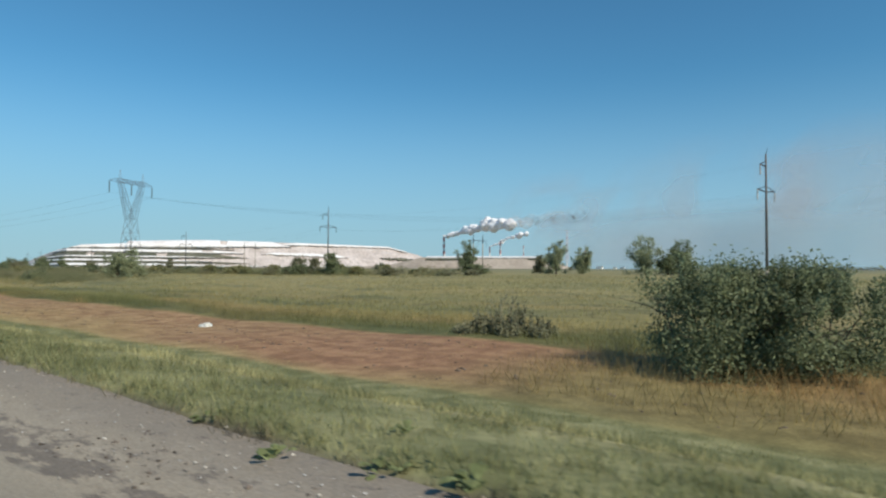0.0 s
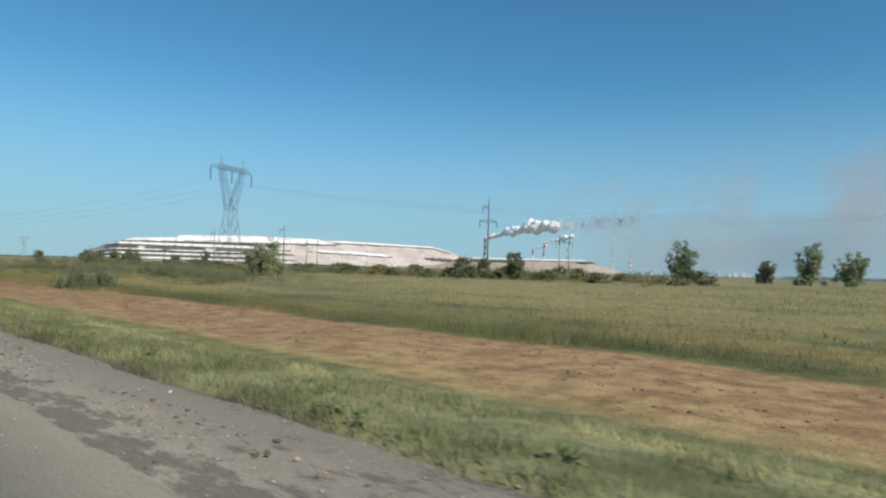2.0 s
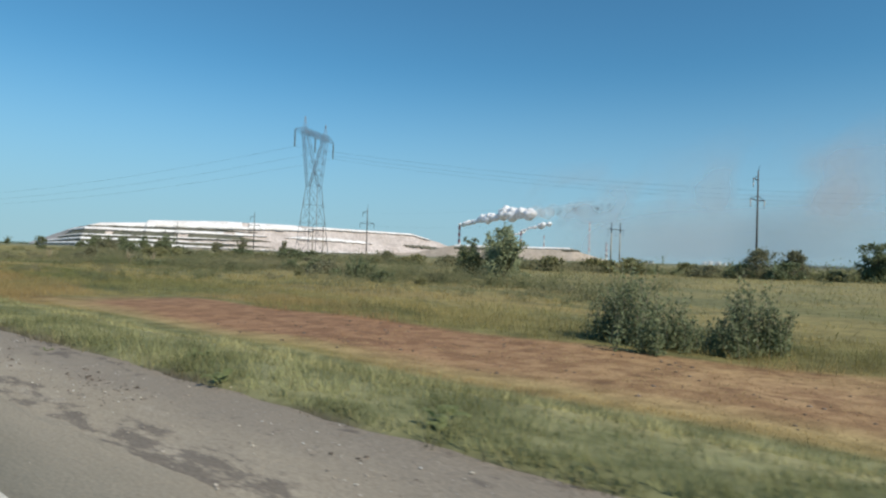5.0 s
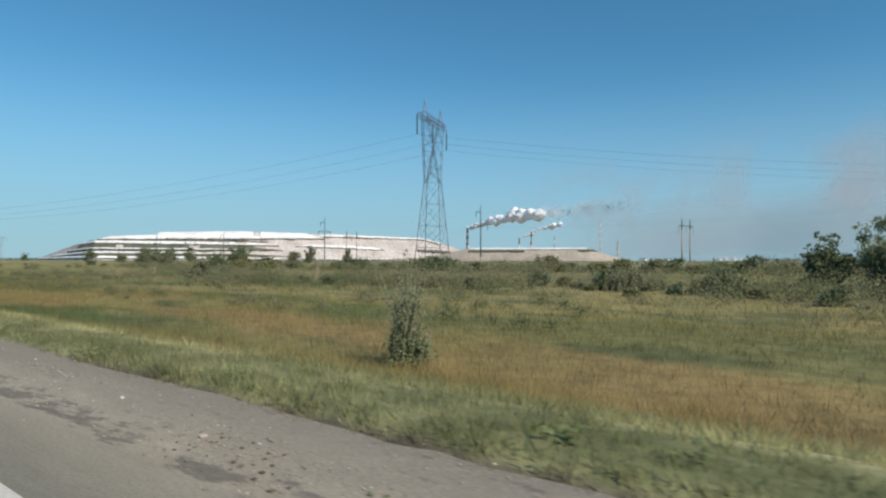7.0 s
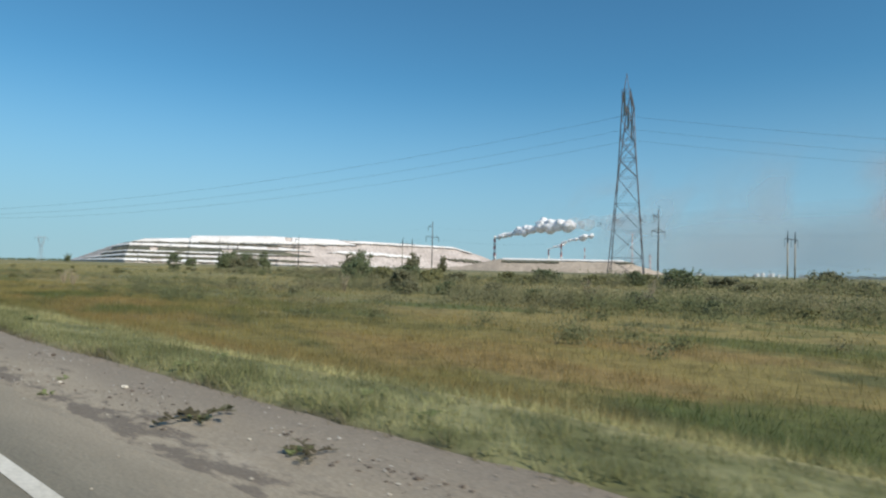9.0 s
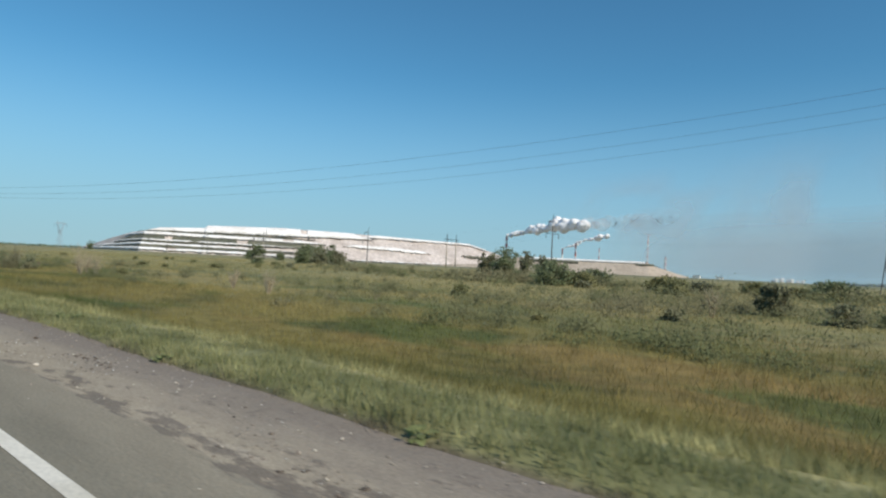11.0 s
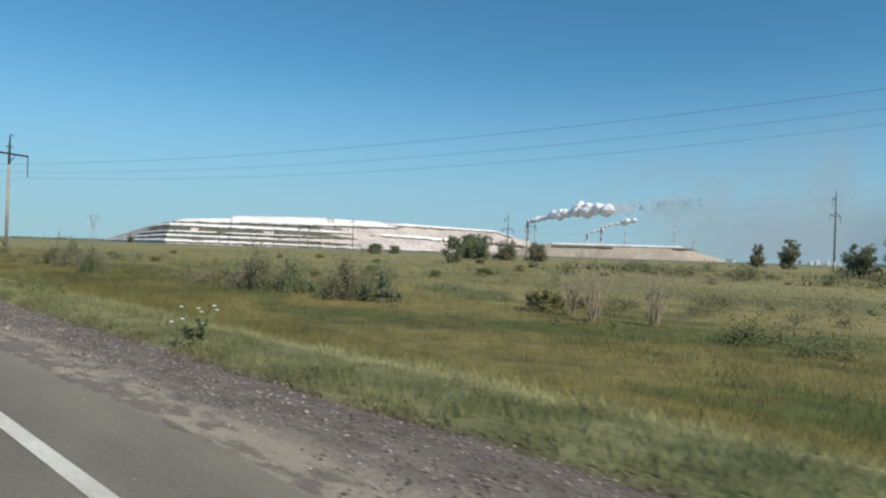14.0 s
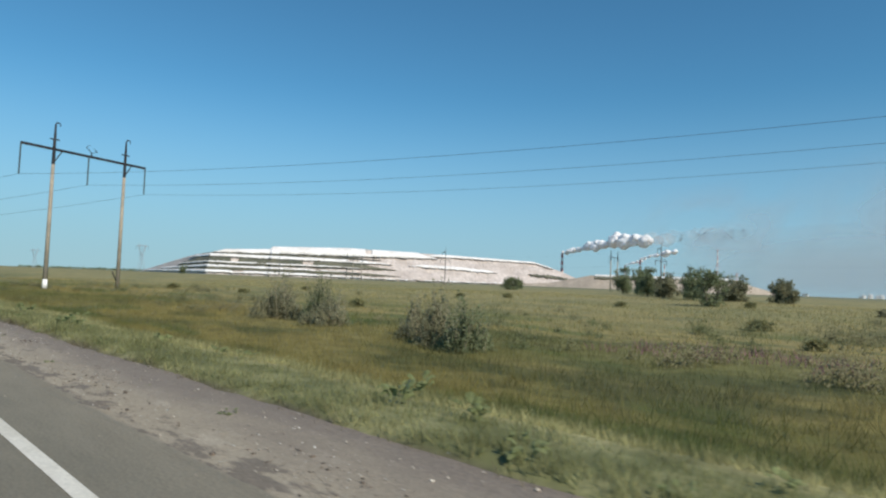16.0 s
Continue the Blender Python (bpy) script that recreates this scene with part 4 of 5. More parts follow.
tz = gz(*TOWER) + (40.5 - 5.2) * 0.98
T_HUNG = [Vector((TOWER[0], TOWER[1], tz)) + ACROSS * (b * 0.98) for b in (-12.8, 0.0, 12.8)]
for n in range(3):
    cable(Q_HUNG[n], T_HUNG[n], 6.5, 0.022, "sagging grey power cable between portal and tower")
    cable(T_HUNG[n], T_HUNG[n] + Vector((math.cos(radians(28)), math.sin(radians(28)), 0)) * 371, 13.3, 0.020, "sagging grey power cable leaving the tower")
    cable(Q_HUNG[n], Q_HUNG[n] - ALONG * 300 + Vector((0, 0, -1)), 7.0, 0.026, "sagging grey power cable leaving the portal")
for n in range(3):
    side, dz, ln = ((-1, -2.9, 2.0), (-1, -7.5, 3.0), (1, -7.5, 3.0))[n]
    for p, q in zip(POLES[:-1], POLES[1:]):
        o = Vector((0.2, 0.98, 0)) * side * ln
        cable(Vector((p[0], p[1], p[2] + dz)) + o, Vector((q[0], q[1], q[2] + dz)) + o, 2.5, 0.006, "thin power cable between single poles")

# ---- plants ----


def leaves(rnd, centres, count, size, flat=0.0):
    """Leaf blades scattered through soft clumps: arrays of points and faces. centres: (x, y, z, radius, squash)."""
    c_ = np.array(centres, float)
    weight = c_[:, 3] ** 2
    pick = rnd.choice(len(c_), count, p=weight / weight.sum())
    d = rnd.normal(size=(count, 3))
    d /= np.linalg.norm(d, axis=1, keepdims=True)
    rad = c_[pick, 3] * np.abs(rnd.normal(0.72, 0.36, count))
    p = c_[pick, :3] + d * rad[:, None] * np.stack([np.ones(count), np.ones(count), c_[pick, 4]], -1)
    a = rnd.normal(size=(count, 3))
    a /= np.linalg.norm(a, axis=1, keepdims=True)
    b = np.cross(a, rnd.normal(size=(count, 3)))
    b /= np.linalg.norm(b, axis=1, keepdims=True) + 1e-9
    ln = size * rnd.uniform(0.6, 1.4, count)[:, None]
    v = np.stack([p - a * ln, p + b * ln * 0.42, p + a * ln, p - b * ln * 0.42], 1).reshape(-1, 3)
    return v, np.arange(count * 4).reshape(-1, 4)


def tree_frame(rnd, s, height, width, lean, centres):
    """Trunk, spreading limbs and leaf clumps along them."""
    r = height * 0.026
    fork = Vector((lean * 0.2, 0, height * 0.09))
    s.tube([(0, 0, -0.3), (lean * 0.08, 0, height * 0.04), fork], [r * 1.5, r * 1.1, r], 7)
    for j in range(11):
        a = 2 * math.pi * (j * 0.382 + rnd.rand() * 0.08)
        reach = width * (rnd.uniform(0.26, 0.44) if j % 4 else rnd.uniform(0.04, 0.16))
        top = Vector((math.cos(a) * reach + lean, math.sin(a) * reach, height * (rnd.uniform(0.3, 0.84) if j % 4 else rnd.uniform(0.82, 0.93))))
        mid = fork.lerp(top, 0.5) + Vector((math.cos(a), math.sin(a), -0.3)) * width * 0.05
        s.tube([fork, mid, top], [r * 0.6, r * 0.4, r * 0.12], 5)
        for n in range(9):
            t = rnd.uniform(0.28, 1.04)
            p = fork.lerp(top, t) + Vector(rnd.normal(size=3)) * width * 0.055
            cr = width * rnd.uniform(0.06, 0.135) * (1.2 - 0.4 * t)
            centres.append((p.x, p.y, min(max(p.z, cr * 0.5), height - cr * 0.5), cr, rnd.uniform(0.75, 1.1)))
        for n in range(3):                     # single shoots past the outline
            p = top + Vector((math.cos(a) * 0.3 + rnd.normal() * 0.4, math.sin(a) * 0.3 + rnd.normal() * 0.4, rnd.uniform(0.2, 0.9))) * width * 0.09
            centres.append((p.x, p.y, p.z, width * 0.035, 1.3))
    for n in range(18):                        # low growth round the foot
        a, rr = rnd.uniform(0, 2 * math.pi), width * rnd.uniform(0.05, 0.46)
        centres.append((math.cos(a) * rr, math.sin(a) * rr, height * rnd.uniform(0.04, 0.3), width * rnd.uniform(0.07, 0.12), 0.85))


def plant_mesh(seed, height, width, trunk, lobes, count, size, lean=0.0):
    """Woody frame and leaf mass of a tree or bush, standing at the origin."""
    rnd = np.random.RandomState(seed)
    s = Solid()
    centres = []
    if trunk > 0.15:
        tree_frame(rnd, s, height, width, lean, centres)
        v, f = leaves(rnd, centres, count, size)
        v[:, 2] = np.maximum(v[:, 2], 0.02)
        return s.mesh("branches"), mesh_of("foliage", v, f)
    stems = 5
    for k in range(stems):
        a = 2 * math.pi * (k / stems + rnd.rand() * 0.15)
        foot = Vector((math.cos(a), math.sin(a), 0)) * width * 0.08
        topv = foot + Vector((math.cos(a) * width * 0.22 + lean, math.sin(a) * width * 0.15, height * 0.6))
        r = height * 0.012
        midv = foot.lerp(topv, 0.5) + Vector((rnd.normal() * width * 0.04, rnd.normal() * width * 0.04, 0))
        s.tube([foot - Vector((0, 0, 0.25)), foot.lerp(midv, 0.5), midv, topv], [r * 1.3, r, r * 0.8, r * 0.3], 6)
        for n in range(3):
            t = rnd.uniform(0.35, 0.95)
            o = foot.lerp(topv, t)
            b = rnd.uniform(0, 2 * math.pi)
            e = o + Vector((math.cos(b) * width * 0.3, math.sin(b) * width * 0.3, height * rnd.uniform(0.08, 0.22)))
            s.tube([o, o.lerp(e, 0.5) + Vector((0, 0, height * 0.03)), e], [r * 0.5, r * 0.35, r * 0.15], 5)
    big = [(rnd.uniform(0, 2 * math.pi), 0.12 + 0.2 * k + rnd.uniform(-0.08, 0.08), rnd.uniform(0.75, 1.15)) for k in range(5)]
    for k in range(lobes):
        a0, t0, reach = big[k % 5]
        a = a0 + rnd.normal() * 0.7
        t = min(max(t0 + rnd.normal() * 0.22, 0.0), 1.0)
        h = 0.05 + trunk * 0.2 + (1 - trunk * 0.2) * (0.02 + 0.83 * t)
        spread = (0.72 + 0.5 * math.sin(t * math.pi)) * (1 - 0.5 * t * t) * reach
        rr = width * 0.42 * spread * rnd.uniform(0.1, 1.0) ** 0.6
        cr = width * rnd.uniform(0.06, 0.17)
        centres.append((math.cos(a) * rr + lean * h, math.sin(a) * rr, min(height * h, height - cr * 0.6), cr, rnd.uniform(0.65, 0.95)))
    for k in range(lobes // 3):                # low skirt
        a, cr = rnd.uniform(0, 2 * math.pi), width * rnd.uniform(0.06, 0.13)
        rr = width * 0.42 * rnd.uniform(0.2, 1.0)
        centres.append((math.cos(a) * rr, math.sin(a) * rr, height * rnd.uniform(0.05, 0.28), cr, 0.8))
    for k in range(lobes):                     # loose shoots that break the outline
        a, t = rnd.uniform(0, 2 * math.pi), rnd.uniform(0.45, 1.0)
        rr = width * 0.5 * rnd.uniform(0.2, 1.0) * (1.15 - 0.6 * t)
        for n in range(4):
            q = 1 + 0.09 * n
            centres.append((math.cos(a) * rr * q + lean * t, math.sin(a) * rr * q, height * (0.25 + 0.7 * t) * (0.92 + 0.06 * n), width * 0.035, 1.6))
    v, f = leaves(rnd, centres, count, size)
    v[:, 2] = np.maximum(v[:, 2], 0.02)
    return s.mesh("branches"), mesh_of("foliage", v, f)


def plant(name, x, y, height, width, material, label, category, group="", trunk=0.05, lobes=26, count=2200, size=0.16, seed=None, lean=0.0, turn=0.0):
    ob = thing(name, (x, y, gz(x, y) - 0.03), label, category, group, turn)
    key = seed if seed is not None else int(abs(x * 7 + y * 13)) % 1000
    wood, green = plant_mesh(key, height, width, trunk, lobes, count, size, lean)
    part("trunk" if trunk > 0.15 else "woody_base", wood, BARK, ob)
    part("crown" if trunk > 0.15 else "foliage", green, material, ob)
    return ob


def weed_bush(x, y, height, width, material, label, seed, count, size=0.085):
    """A loose clump of tall upright weeds: many splayed stems with leaves up to their tips."""
    rnd = np.random.RandomState(seed)
    ob = thing("bush", (x, y, gz(x, y) - 0.03), label, "bush", "weedy bushes")
    height *= 1.36
    s, centres = Solid(), []
    cores = [(0.0, 0.0, 1.0)] + [(rnd.normal() * width * 0.19, rnd.normal() * width * 0.17, rnd.uniform(0.55, 0.95)) for k in range(8)]
    for k in range(84):
        cx_, cy_, top = cores[k % 9]
        ox_, oy_ = rnd.normal() * width * 0.065, rnd.normal() * width * 0.065
        fx_, fy_ = cx_ + ox_, cy_ + oy_
        h = height * top * (1.0 - 0.62 * min(1.0, math.hypot(fx_, fy_) / (width * 0.42)) ** 1.5) * rnd.uniform(0.62, 1.0)
        tx_, ty_ = fx_ + rnd.normal() * h * 0.16, fy_ + rnd.normal() * h * 0.16
        s.tube([(fx_, fy_, -0.1), (fx_ * 0.6 + tx_ * 0.4, fy_ * 0.6 + ty_ * 0.4, h * 0.55), (tx_, ty_, h)], [0.018, 0.012, 0.004], 4)
        for t in (0.08, 0.2, 0.34, 0.48, 0.62, 0.76, 0.88, 0.97):
            centres.append((fx_ + (tx_ - fx_) * t * t, fy_ + (ty_ - fy_) * t * t, h * t, (0.30 - 0.20 * t) * max(0.5, height / 3.2) * rnd.uniform(0.6, 1.3), 1.35))
    v, f = leaves(rnd, centres, count, size)
    v[:, 2] = np.maximum(v[:, 2], 0.02)
    part("woody_base", s, DRY, ob)
    part("foliage", mesh_of("foliage", v, f), material, ob)
    return ob


for n, (x, y, h, w, m, count, label) in enumerate((
    (-18.0, 30.4, 1.9, 5.6, LEAF_GREY, 11000, "low dusty weed bush in tall grass"),
    (-138.8, 28.4, 3.5, 7.0, LEAF, 15000, "spreading dark green weed bush beside the mown strip"),
    (-134.2, 30.0, 3.0, 5.4, LEAF, 10000, "spreading green weed bush beside the mown strip"),
    (-193.4, 16.6, 3.4, 1.7, LEAF, 5200, "slender upright green weed bush at the ditch"),
    (-405.2, 28.6, 3.9, 5.2, LEAF_GREY, 14000, "tall greyish weed bush in the meadow"),
    (-402.2, 30.0, 3.2, 4.0, LEAF, 9000, "dark green weed bush among greyish ones"),
    (-394.8, 30.0, 3.5, 4.2, LEAF_GREY, 12000, "tall greyish weed bush in the meadow"),
    (-392.0, 31.0, 2.7, 3.2, LEAF, 7000, "dark green weed bush in the meadow"),
    (-460.2, 29.6, 3.9, 4.6, LEAF_GREY, 13000, "tall greyish weed bush in the meadow"),
    (-455.2, 30.4, 3.6, 3.8, LEAF, 10000, "dark green weed bush among greyish ones"),
    (-465.5, 33.0, 3.2, 4.6, LEAF_GREY, 9000, "greyish weed bush in the meadow"),
    (-451.0, 29.0, 2.4, 4.4, LEAF_GREY, 8000, "low straggling greyish weed bush"),
    (-438.0, 27.2, 3.3, 3.8, LEAF_GREY, 12000, "tall greyish weed bush in the meadow"),
    (-434.6, 26.0, 2.9, 3.4, LEAF, 10000, "dark green weed bush among greyish ones"),
    (-442.0, 29.0, 2.5, 4.0, LEAF_GREY, 9000, "low straggling greyish weed bush"),
    (-413.0, 30.5, 2.0, 4.4, TUSSOCK, 6000, "olive weed bush in the meadow"),
    (-197.0, 66.5, 3.0, 9.5, LEAF, 12000, "wide low dark green thicket in the field"),
    (-207.0, 69.0, 2.6, 8.0, LEAF_GREY, 9000, "wide low dusty thicket in the field"),
)):
    weed_bush(x, y, h, w, m, label, 300 + n, count, 0.08 if y < 45 else 0.14)

# trees and tall bushes before the heap
for x, y, h, w, m, kind_, label in (
    (-184.5, 86.0, 8.2, 9.0, LEAF_PALE, "tree", "large pale green oleaster tree in the meadow"),
    (-180.0, 80.0, 7.0, 7.5, LEAF_PALE, "tree", "pale green oleaster tree with a wide crown"),
    (-190.0, 85.0, 6.6, 6.2, LEAF, "tree", "dark green round-crowned tree in the meadow"),
    (-136.5, 119.9, 6.8, 6.4, LEAF, "tree", "dark green round tree before the heap"),
    (-108.0, 146.0, 10.0, 9.0, LEAF, "tree", "tall ragged willow with leaning limbs"),
    (-83.0, 153.0, 9.2, 8.0, LEAF_PALE, "tree", "pale willow tree at the field edge"),
    (-75.5, 154.0, 7.4, 7.5, LEAF_PALE, "tree", "pale willow tree at the field edge"),
    (-61.4, 161.0, 10.2, 11.5, LEAF_PALE, "tree", "broad pale willow tree at the field edge"),
    (-55.0, 171.0, 9.0, 9.5, LEAF, "tree", "dark ragged willow tree at the field edge"),
    (-57.5, 167.0, 7.0, 8.0, LEAF, "tree", "dark low willow tree at the field edge"),
    (-95.0, 165.0, 5.5, 5.0, LEAF_GREY, "tree", "small greyish tree at the field edge"),
    (-513.0, 186.0, 8.6, 9.5, LEAF, "tree", "dark green wide tree before the heap"),
    (-495.9, 165.8, 8.4, 9.0, LEAF, "tree", "dark green wide tree before the heap"),
    (-488.3, 153.7, 7.6, 7.5, LEAF, "tree", "dark green pointed tree in a row of bushes"),
    (-480.0, 146.0, 6.0, 8.0, LEAF_GREY, "tree", "greyish tree in a row of bushes"),
    (-470.0, 139.0, 7.4, 9.0, LEAF, "tree", "dark round tree in a row of bushes"),
    (-461.5, 140.0, 5.4, 8.0, LEAF_GREY, "tree", "greyish tree in a row of bushes"),
    (-452.0, 140.5, 4.8, 7.5, LEAF_GREY, "tree", "low greyish tree in a row of bushes"),
    (-401.5, 180.5, 8.0, 6.5, LEAF_GREY, "tree", "slender greyish tree beyond the meadow"),
    (-420.5, 220.3, 8.0, 6.5, LEAF_GREY, "tree", "slender greyish tree beyond the meadow"),
    (-1059.0, 275.4, 10.0, 11.0, LEAF, "tree", "lone dark tree at the end of the heap"),
    (-370.7, 125.8, 7.0, 10.0, LEAF, "tree", "dark round tree beyond the meadow"),
    (-378.0, 128.0, 5.6, 7.0, LEAF_GREY, "tree", "greyish tree beyond the meadow"),
):
    plant(kind_, x, y, h, w, m, label, "tree", "trees at the field", trunk=0.16, count=8500, size=0.2)
for x, y, h, w, m, label in (
    (-5.2, 25.2, 4.0, 6.8, LEAF, "big dusty dark green bush at the ditch"),
    (-2.4, 25.8, 3.9, 6.4, LEAF, "big dusty dark green bush at the ditch"),
    (-454.6, 109.7, 6.0, 6.0, LEAF, "dark upright bush before the heap"),
    (-372.0, 150.0, 4.5, 6.0, LEAF_GREY, "greyish bush beyond the meadow"),
    (-537.4, 159.2, 3.8, 6.4, LEAF, "dark bush before the heap"),
    (-558.4, 188.7, 3.4, 6.0, LEAF, "dark bush before the heap"),
    (-296.8, 68.4, 3.0, 3.6, LEAF_GREY, "dusty bush in the meadow"),
    (-153.9, 122.5, 5.2, 6.0, LEAF_GREY, "greyish bush before the heap"),
    (-149.0, 124.0, 5.0, 5.0, LEAF_GREY, "greyish bush before the heap"),
):
    near = y < 45
    plant("bush", x, y, h, w, m, label, "bush", "bushes", lobes=44, count=int(min(max(750 * w * w, 5000), 26000)) if near else 7000, size=0.075 if near else 0.16)

# low shrubs that repeat
protos = []
for n, (h, w, m, lab) in enumerate(((1.5, 3.0, TUSSOCK, "low olive shrub in the grass"), (1.9, 3.6, LEAF_GREY, "low dusty green shrub in the grass"), (1.2, 2.6, LEAF_GREY, "low straggling grey shrub in the grass"), (2.4, 3.8, LEAF, "rounded dark shrub in the grass"))):
    protos.append(plant("shrub", -330 + 40 * n, 60 + 3 * n, h, w, m, lab, "shrub", "low shrubs", lobes=30, count=2600, size=0.125, seed=40 + n))
rnd = random.Random(11)


def shrub_at(x, y, k, scale):
    o = copy_thing(protos[k], pose(x, y, gz(x, y) - 0.03, 0, 0, rnd.uniform(0, 360)))
    o.scale = (scale * rnd.uniform(1.1, 1.7), scale * rnd.uniform(1.1, 1.6), scale * rnd.uniform(0.85, 1.25))


for n in range(64):                      # hedge line at the foot of the heap
    x = -98 - 262 * n / 64 + rnd.uniform(-3, 3)
    shrub_at(x, 150 - 0.12 * (20 - x) + rnd.uniform(-12, 10), rnd.choice((0, 0, 1, 2, 3)), rnd.uniform(0.9, 1.7))
for n in range(34):                      # thicket in the middle of the field
    x = -172 - 118 * n / 34
    shrub_at(x, 66 + rnd.uniform(-7, 9), rnd.choice((0, 0, 1, 2, 3)), rnd.uniform(0.4, 0.75))
for n in range(28):                      # scattered over the meadow
    x = -280 - 270 * rnd.random()
    shrub_at(x, 30 + 90 * rnd.random() ** 1.2, rnd.choice((0, 0, 0, 2)), rnd.uniform(0.35, 0.8))


def scrub(name, label, count, x0, x1, mid, wide, low, high, density, size, seed):
    """A continuous rough belt of low scrub: leaves over many overlapping clumps."""
    rs = np.random.RandomState(seed)
    cx = rs.uniform(x0, x1, density)
    cy = mid(cx) + rs.normal(0, wide, density)
    cy = np.maximum(cy, 27 + 6 * rs.rand(density))
    patchy = np.sin(cx * 0.11 + 1.5 * np.sin(cy * 0.09)) * np.sin(cy * 0.16 + 1.2 * np.sin(cx * 0.05))
    ok = patchy > -0.35 - 0.3 * rs.rand(density)
    cx, cy, patchy = cx[ok], cy[ok], patchy[ok]
    ch = (low + (high - low) * rs.rand(len(cx)) ** 2) * (1 + 0.4 * patchy)
    centres = [(x, y, gz(x, y) + 0.30 * h, 0.75 * h * rs.uniform(0.8, 1.5), 0.7) for x, y, h in zip(cx, cy, ch)]
    v, f = leaves(rs, centres, count, size)
    floor_z = ground_z(v[:, 0], v[:, 1]) + 0.02
    v[:, 2] = np.maximum(v[:, 2], floor_z)
    tagged(part(name, mesh_of(name, v, f), SCRUB), label, "scrub", kind="stuff")


scrub("thicket_scrub", "rough grey-olive scrub across the middle of the field", 150000, -330, -150, lambda x: 66 + 5 * np.sin(x * 0.05), 9, 0.7, 2.7, 1000, 0.10, 31)
scrub("field_edge_scrub", "low grey-olive scrub along the far field edge", 60000, -380, -100, lambda x: 150 - 0.12 * (20 - x), 8, 0.8, 2.4, 1300, 0.22, 32)
scrub("meadow_scrub", "patchy low green scrub in the meadow grass", 150000, -560, -195, lambda x: 44 + 8 * np.sin(x * 0.07), 18, 0.5, 1.4, 620, 0.075, 33)


scrub("belt_scrub", "dusty green scrub beyond the meadow", 16000, -425, -345, lambda x: 112 + 4 * np.sin(x * 0.1), 9, 0.8, 2.4, 150, 0.2, 34)


def dead_shrub(x, y, h, seed):
    r = random.Random(seed)
    ob = thing("dead_shrub", (x, y, gz(x, y)), "bare bleached dead shrub with thin upright stems", "shrub", "dead shrubs")
    for k in range(26):
        a = r.uniform(0, 6.28)
        top = Vector((math.cos(a) * h * r.uniform(0.05, 0.42), math.sin(a) * h * r.uniform(0.05, 0.42), h * r.uniform(0.35, 1)))
        bow = Vector((r.uniform(-0.12, 0.12), r.uniform(-0.12, 0.12), 0.06 * h))
        s = Solid().tube([(top.x * 0.12, top.y * 0.12, -0.1), top * 0.4 + bow, top * 0.75 + bow, top], [0.028, 0.022, 0.015, 0.006], 5)
        for n in range(9):
            o = top * r.uniform(0.3, 0.95) + bow * 0.9
            e = o + Vector((r.uniform(-0.35, 0.35), r.uniform(-0.35, 0.35), r.uniform(0.15, 0.5)))
            s.tube([o, o.lerp(e, 0.5) + Vector((0, 0, 0.03)), e], [0.011, 0.008, 0.004], 4)
        part("stem", s, DRY, ob)


for n, (x, y, h) in enumerate(((-376.0, 32.7, 4.4), (-372.7, 33.5, 3.6), (-378.5, 34.5, 3.0), (-345.0, 38.0, 2.2), (-335.0, 36.0, 2.4), (-300.0, 60.0, 2.6), (-262.0, 62.0, 3.0), (-256.0, 64.0, 2.8))):
    dead_shrub(x, y, h, n)

# broad-leaved weeds along the turf edge
weeds = []
for n in range(3):
    rs = np.random.RandomState(70 + n)
    ob = thing("weed_clump", (0, 0, 0), "broad-leaved dark green weed clump at the shoulder", "weed", "roadside weeds")
    for k in range(11):
        a, l = rs.uniform(0, 6.28), rs.uniform(0.09, 0.2)
        up = rs.uniform(0.4, 2.2)
        d = Vector((math.cos(a), math.sin(a), up)).normalized()
        sd = Vector((-math.sin(a), math.cos(a), 0))
        o = Vector((math.cos(a) * rs.uniform(0.02, 0.12), math.sin(a) * rs.uniform(0.02, 0.12), rs.uniform(0, 0.08)))
        pts = []
        for t, wd in ((0, 0.1), (0.3, 0.75), (0.65, 1.0), (1.0, 0.08)):
            c_ = o + d * l * t - Vector((0, 0, l * 0.55 * t * t))
            c_.z = max(c_.z, 0.01)
            pts.append([c_ - sd * wd * l * 0.3, c_ + Vector((0, 0, 0.012)), c_ + sd * wd * l * 0.3])
        part("leaf", Solid().grid(pts), WEEDLEAF, ob)
    weeds.append(ob)
weed_rnd = random.Random(5)


def weed_spots():
    spots = []
    for n in range(150):
        x = 5 - 440 * weed_rnd.random()
        spots.append((x, turf_edge(x) + weed_rnd.uniform(-0.12, 0.9), weed_rnd.uniform(0.4, 0.95)))
    for n in range(36):
        x = -196 - 12 * weed_rnd.random()
        spots.append((x, turf_edge(x) + weed_rnd.uniform(-0.4, 0.6), weed_rnd.uniform(0.4, 0.9)))
    for n in range(14):
        spots.append((-404 - 30 * weed_rnd.random(), weed_rnd.uniform(3.4, 4.8), weed_rnd.uniform(0.7, 1.3)))
    for n in range(14):
        x = -163 - 11 * weed_rnd.random()
        spots.append((x, weed_rnd.uniform(2.4, 3.6), weed_rnd.uniform(0.3, 0.6)))
    spots += [(-235.4, 1.95, 0.4), (-233.6, 2.4, 0.6), (-232.4, 2.42, 0.6), (-236.1, 2.3, 0.4), (-0.3, 3.15, 0.9), (-1.6, 2.85, 0.9), (-0.9, 3.1, 0.8), (-2.8, 3.1, 0.7)]
    for n in range(60):
        x = 5 - 440 * weed_rnd.random()
        spots.append((x, weed_rnd.uniform(2.0, 3.0), weed_rnd.uniform(0.2, 0.45)))
    return spots


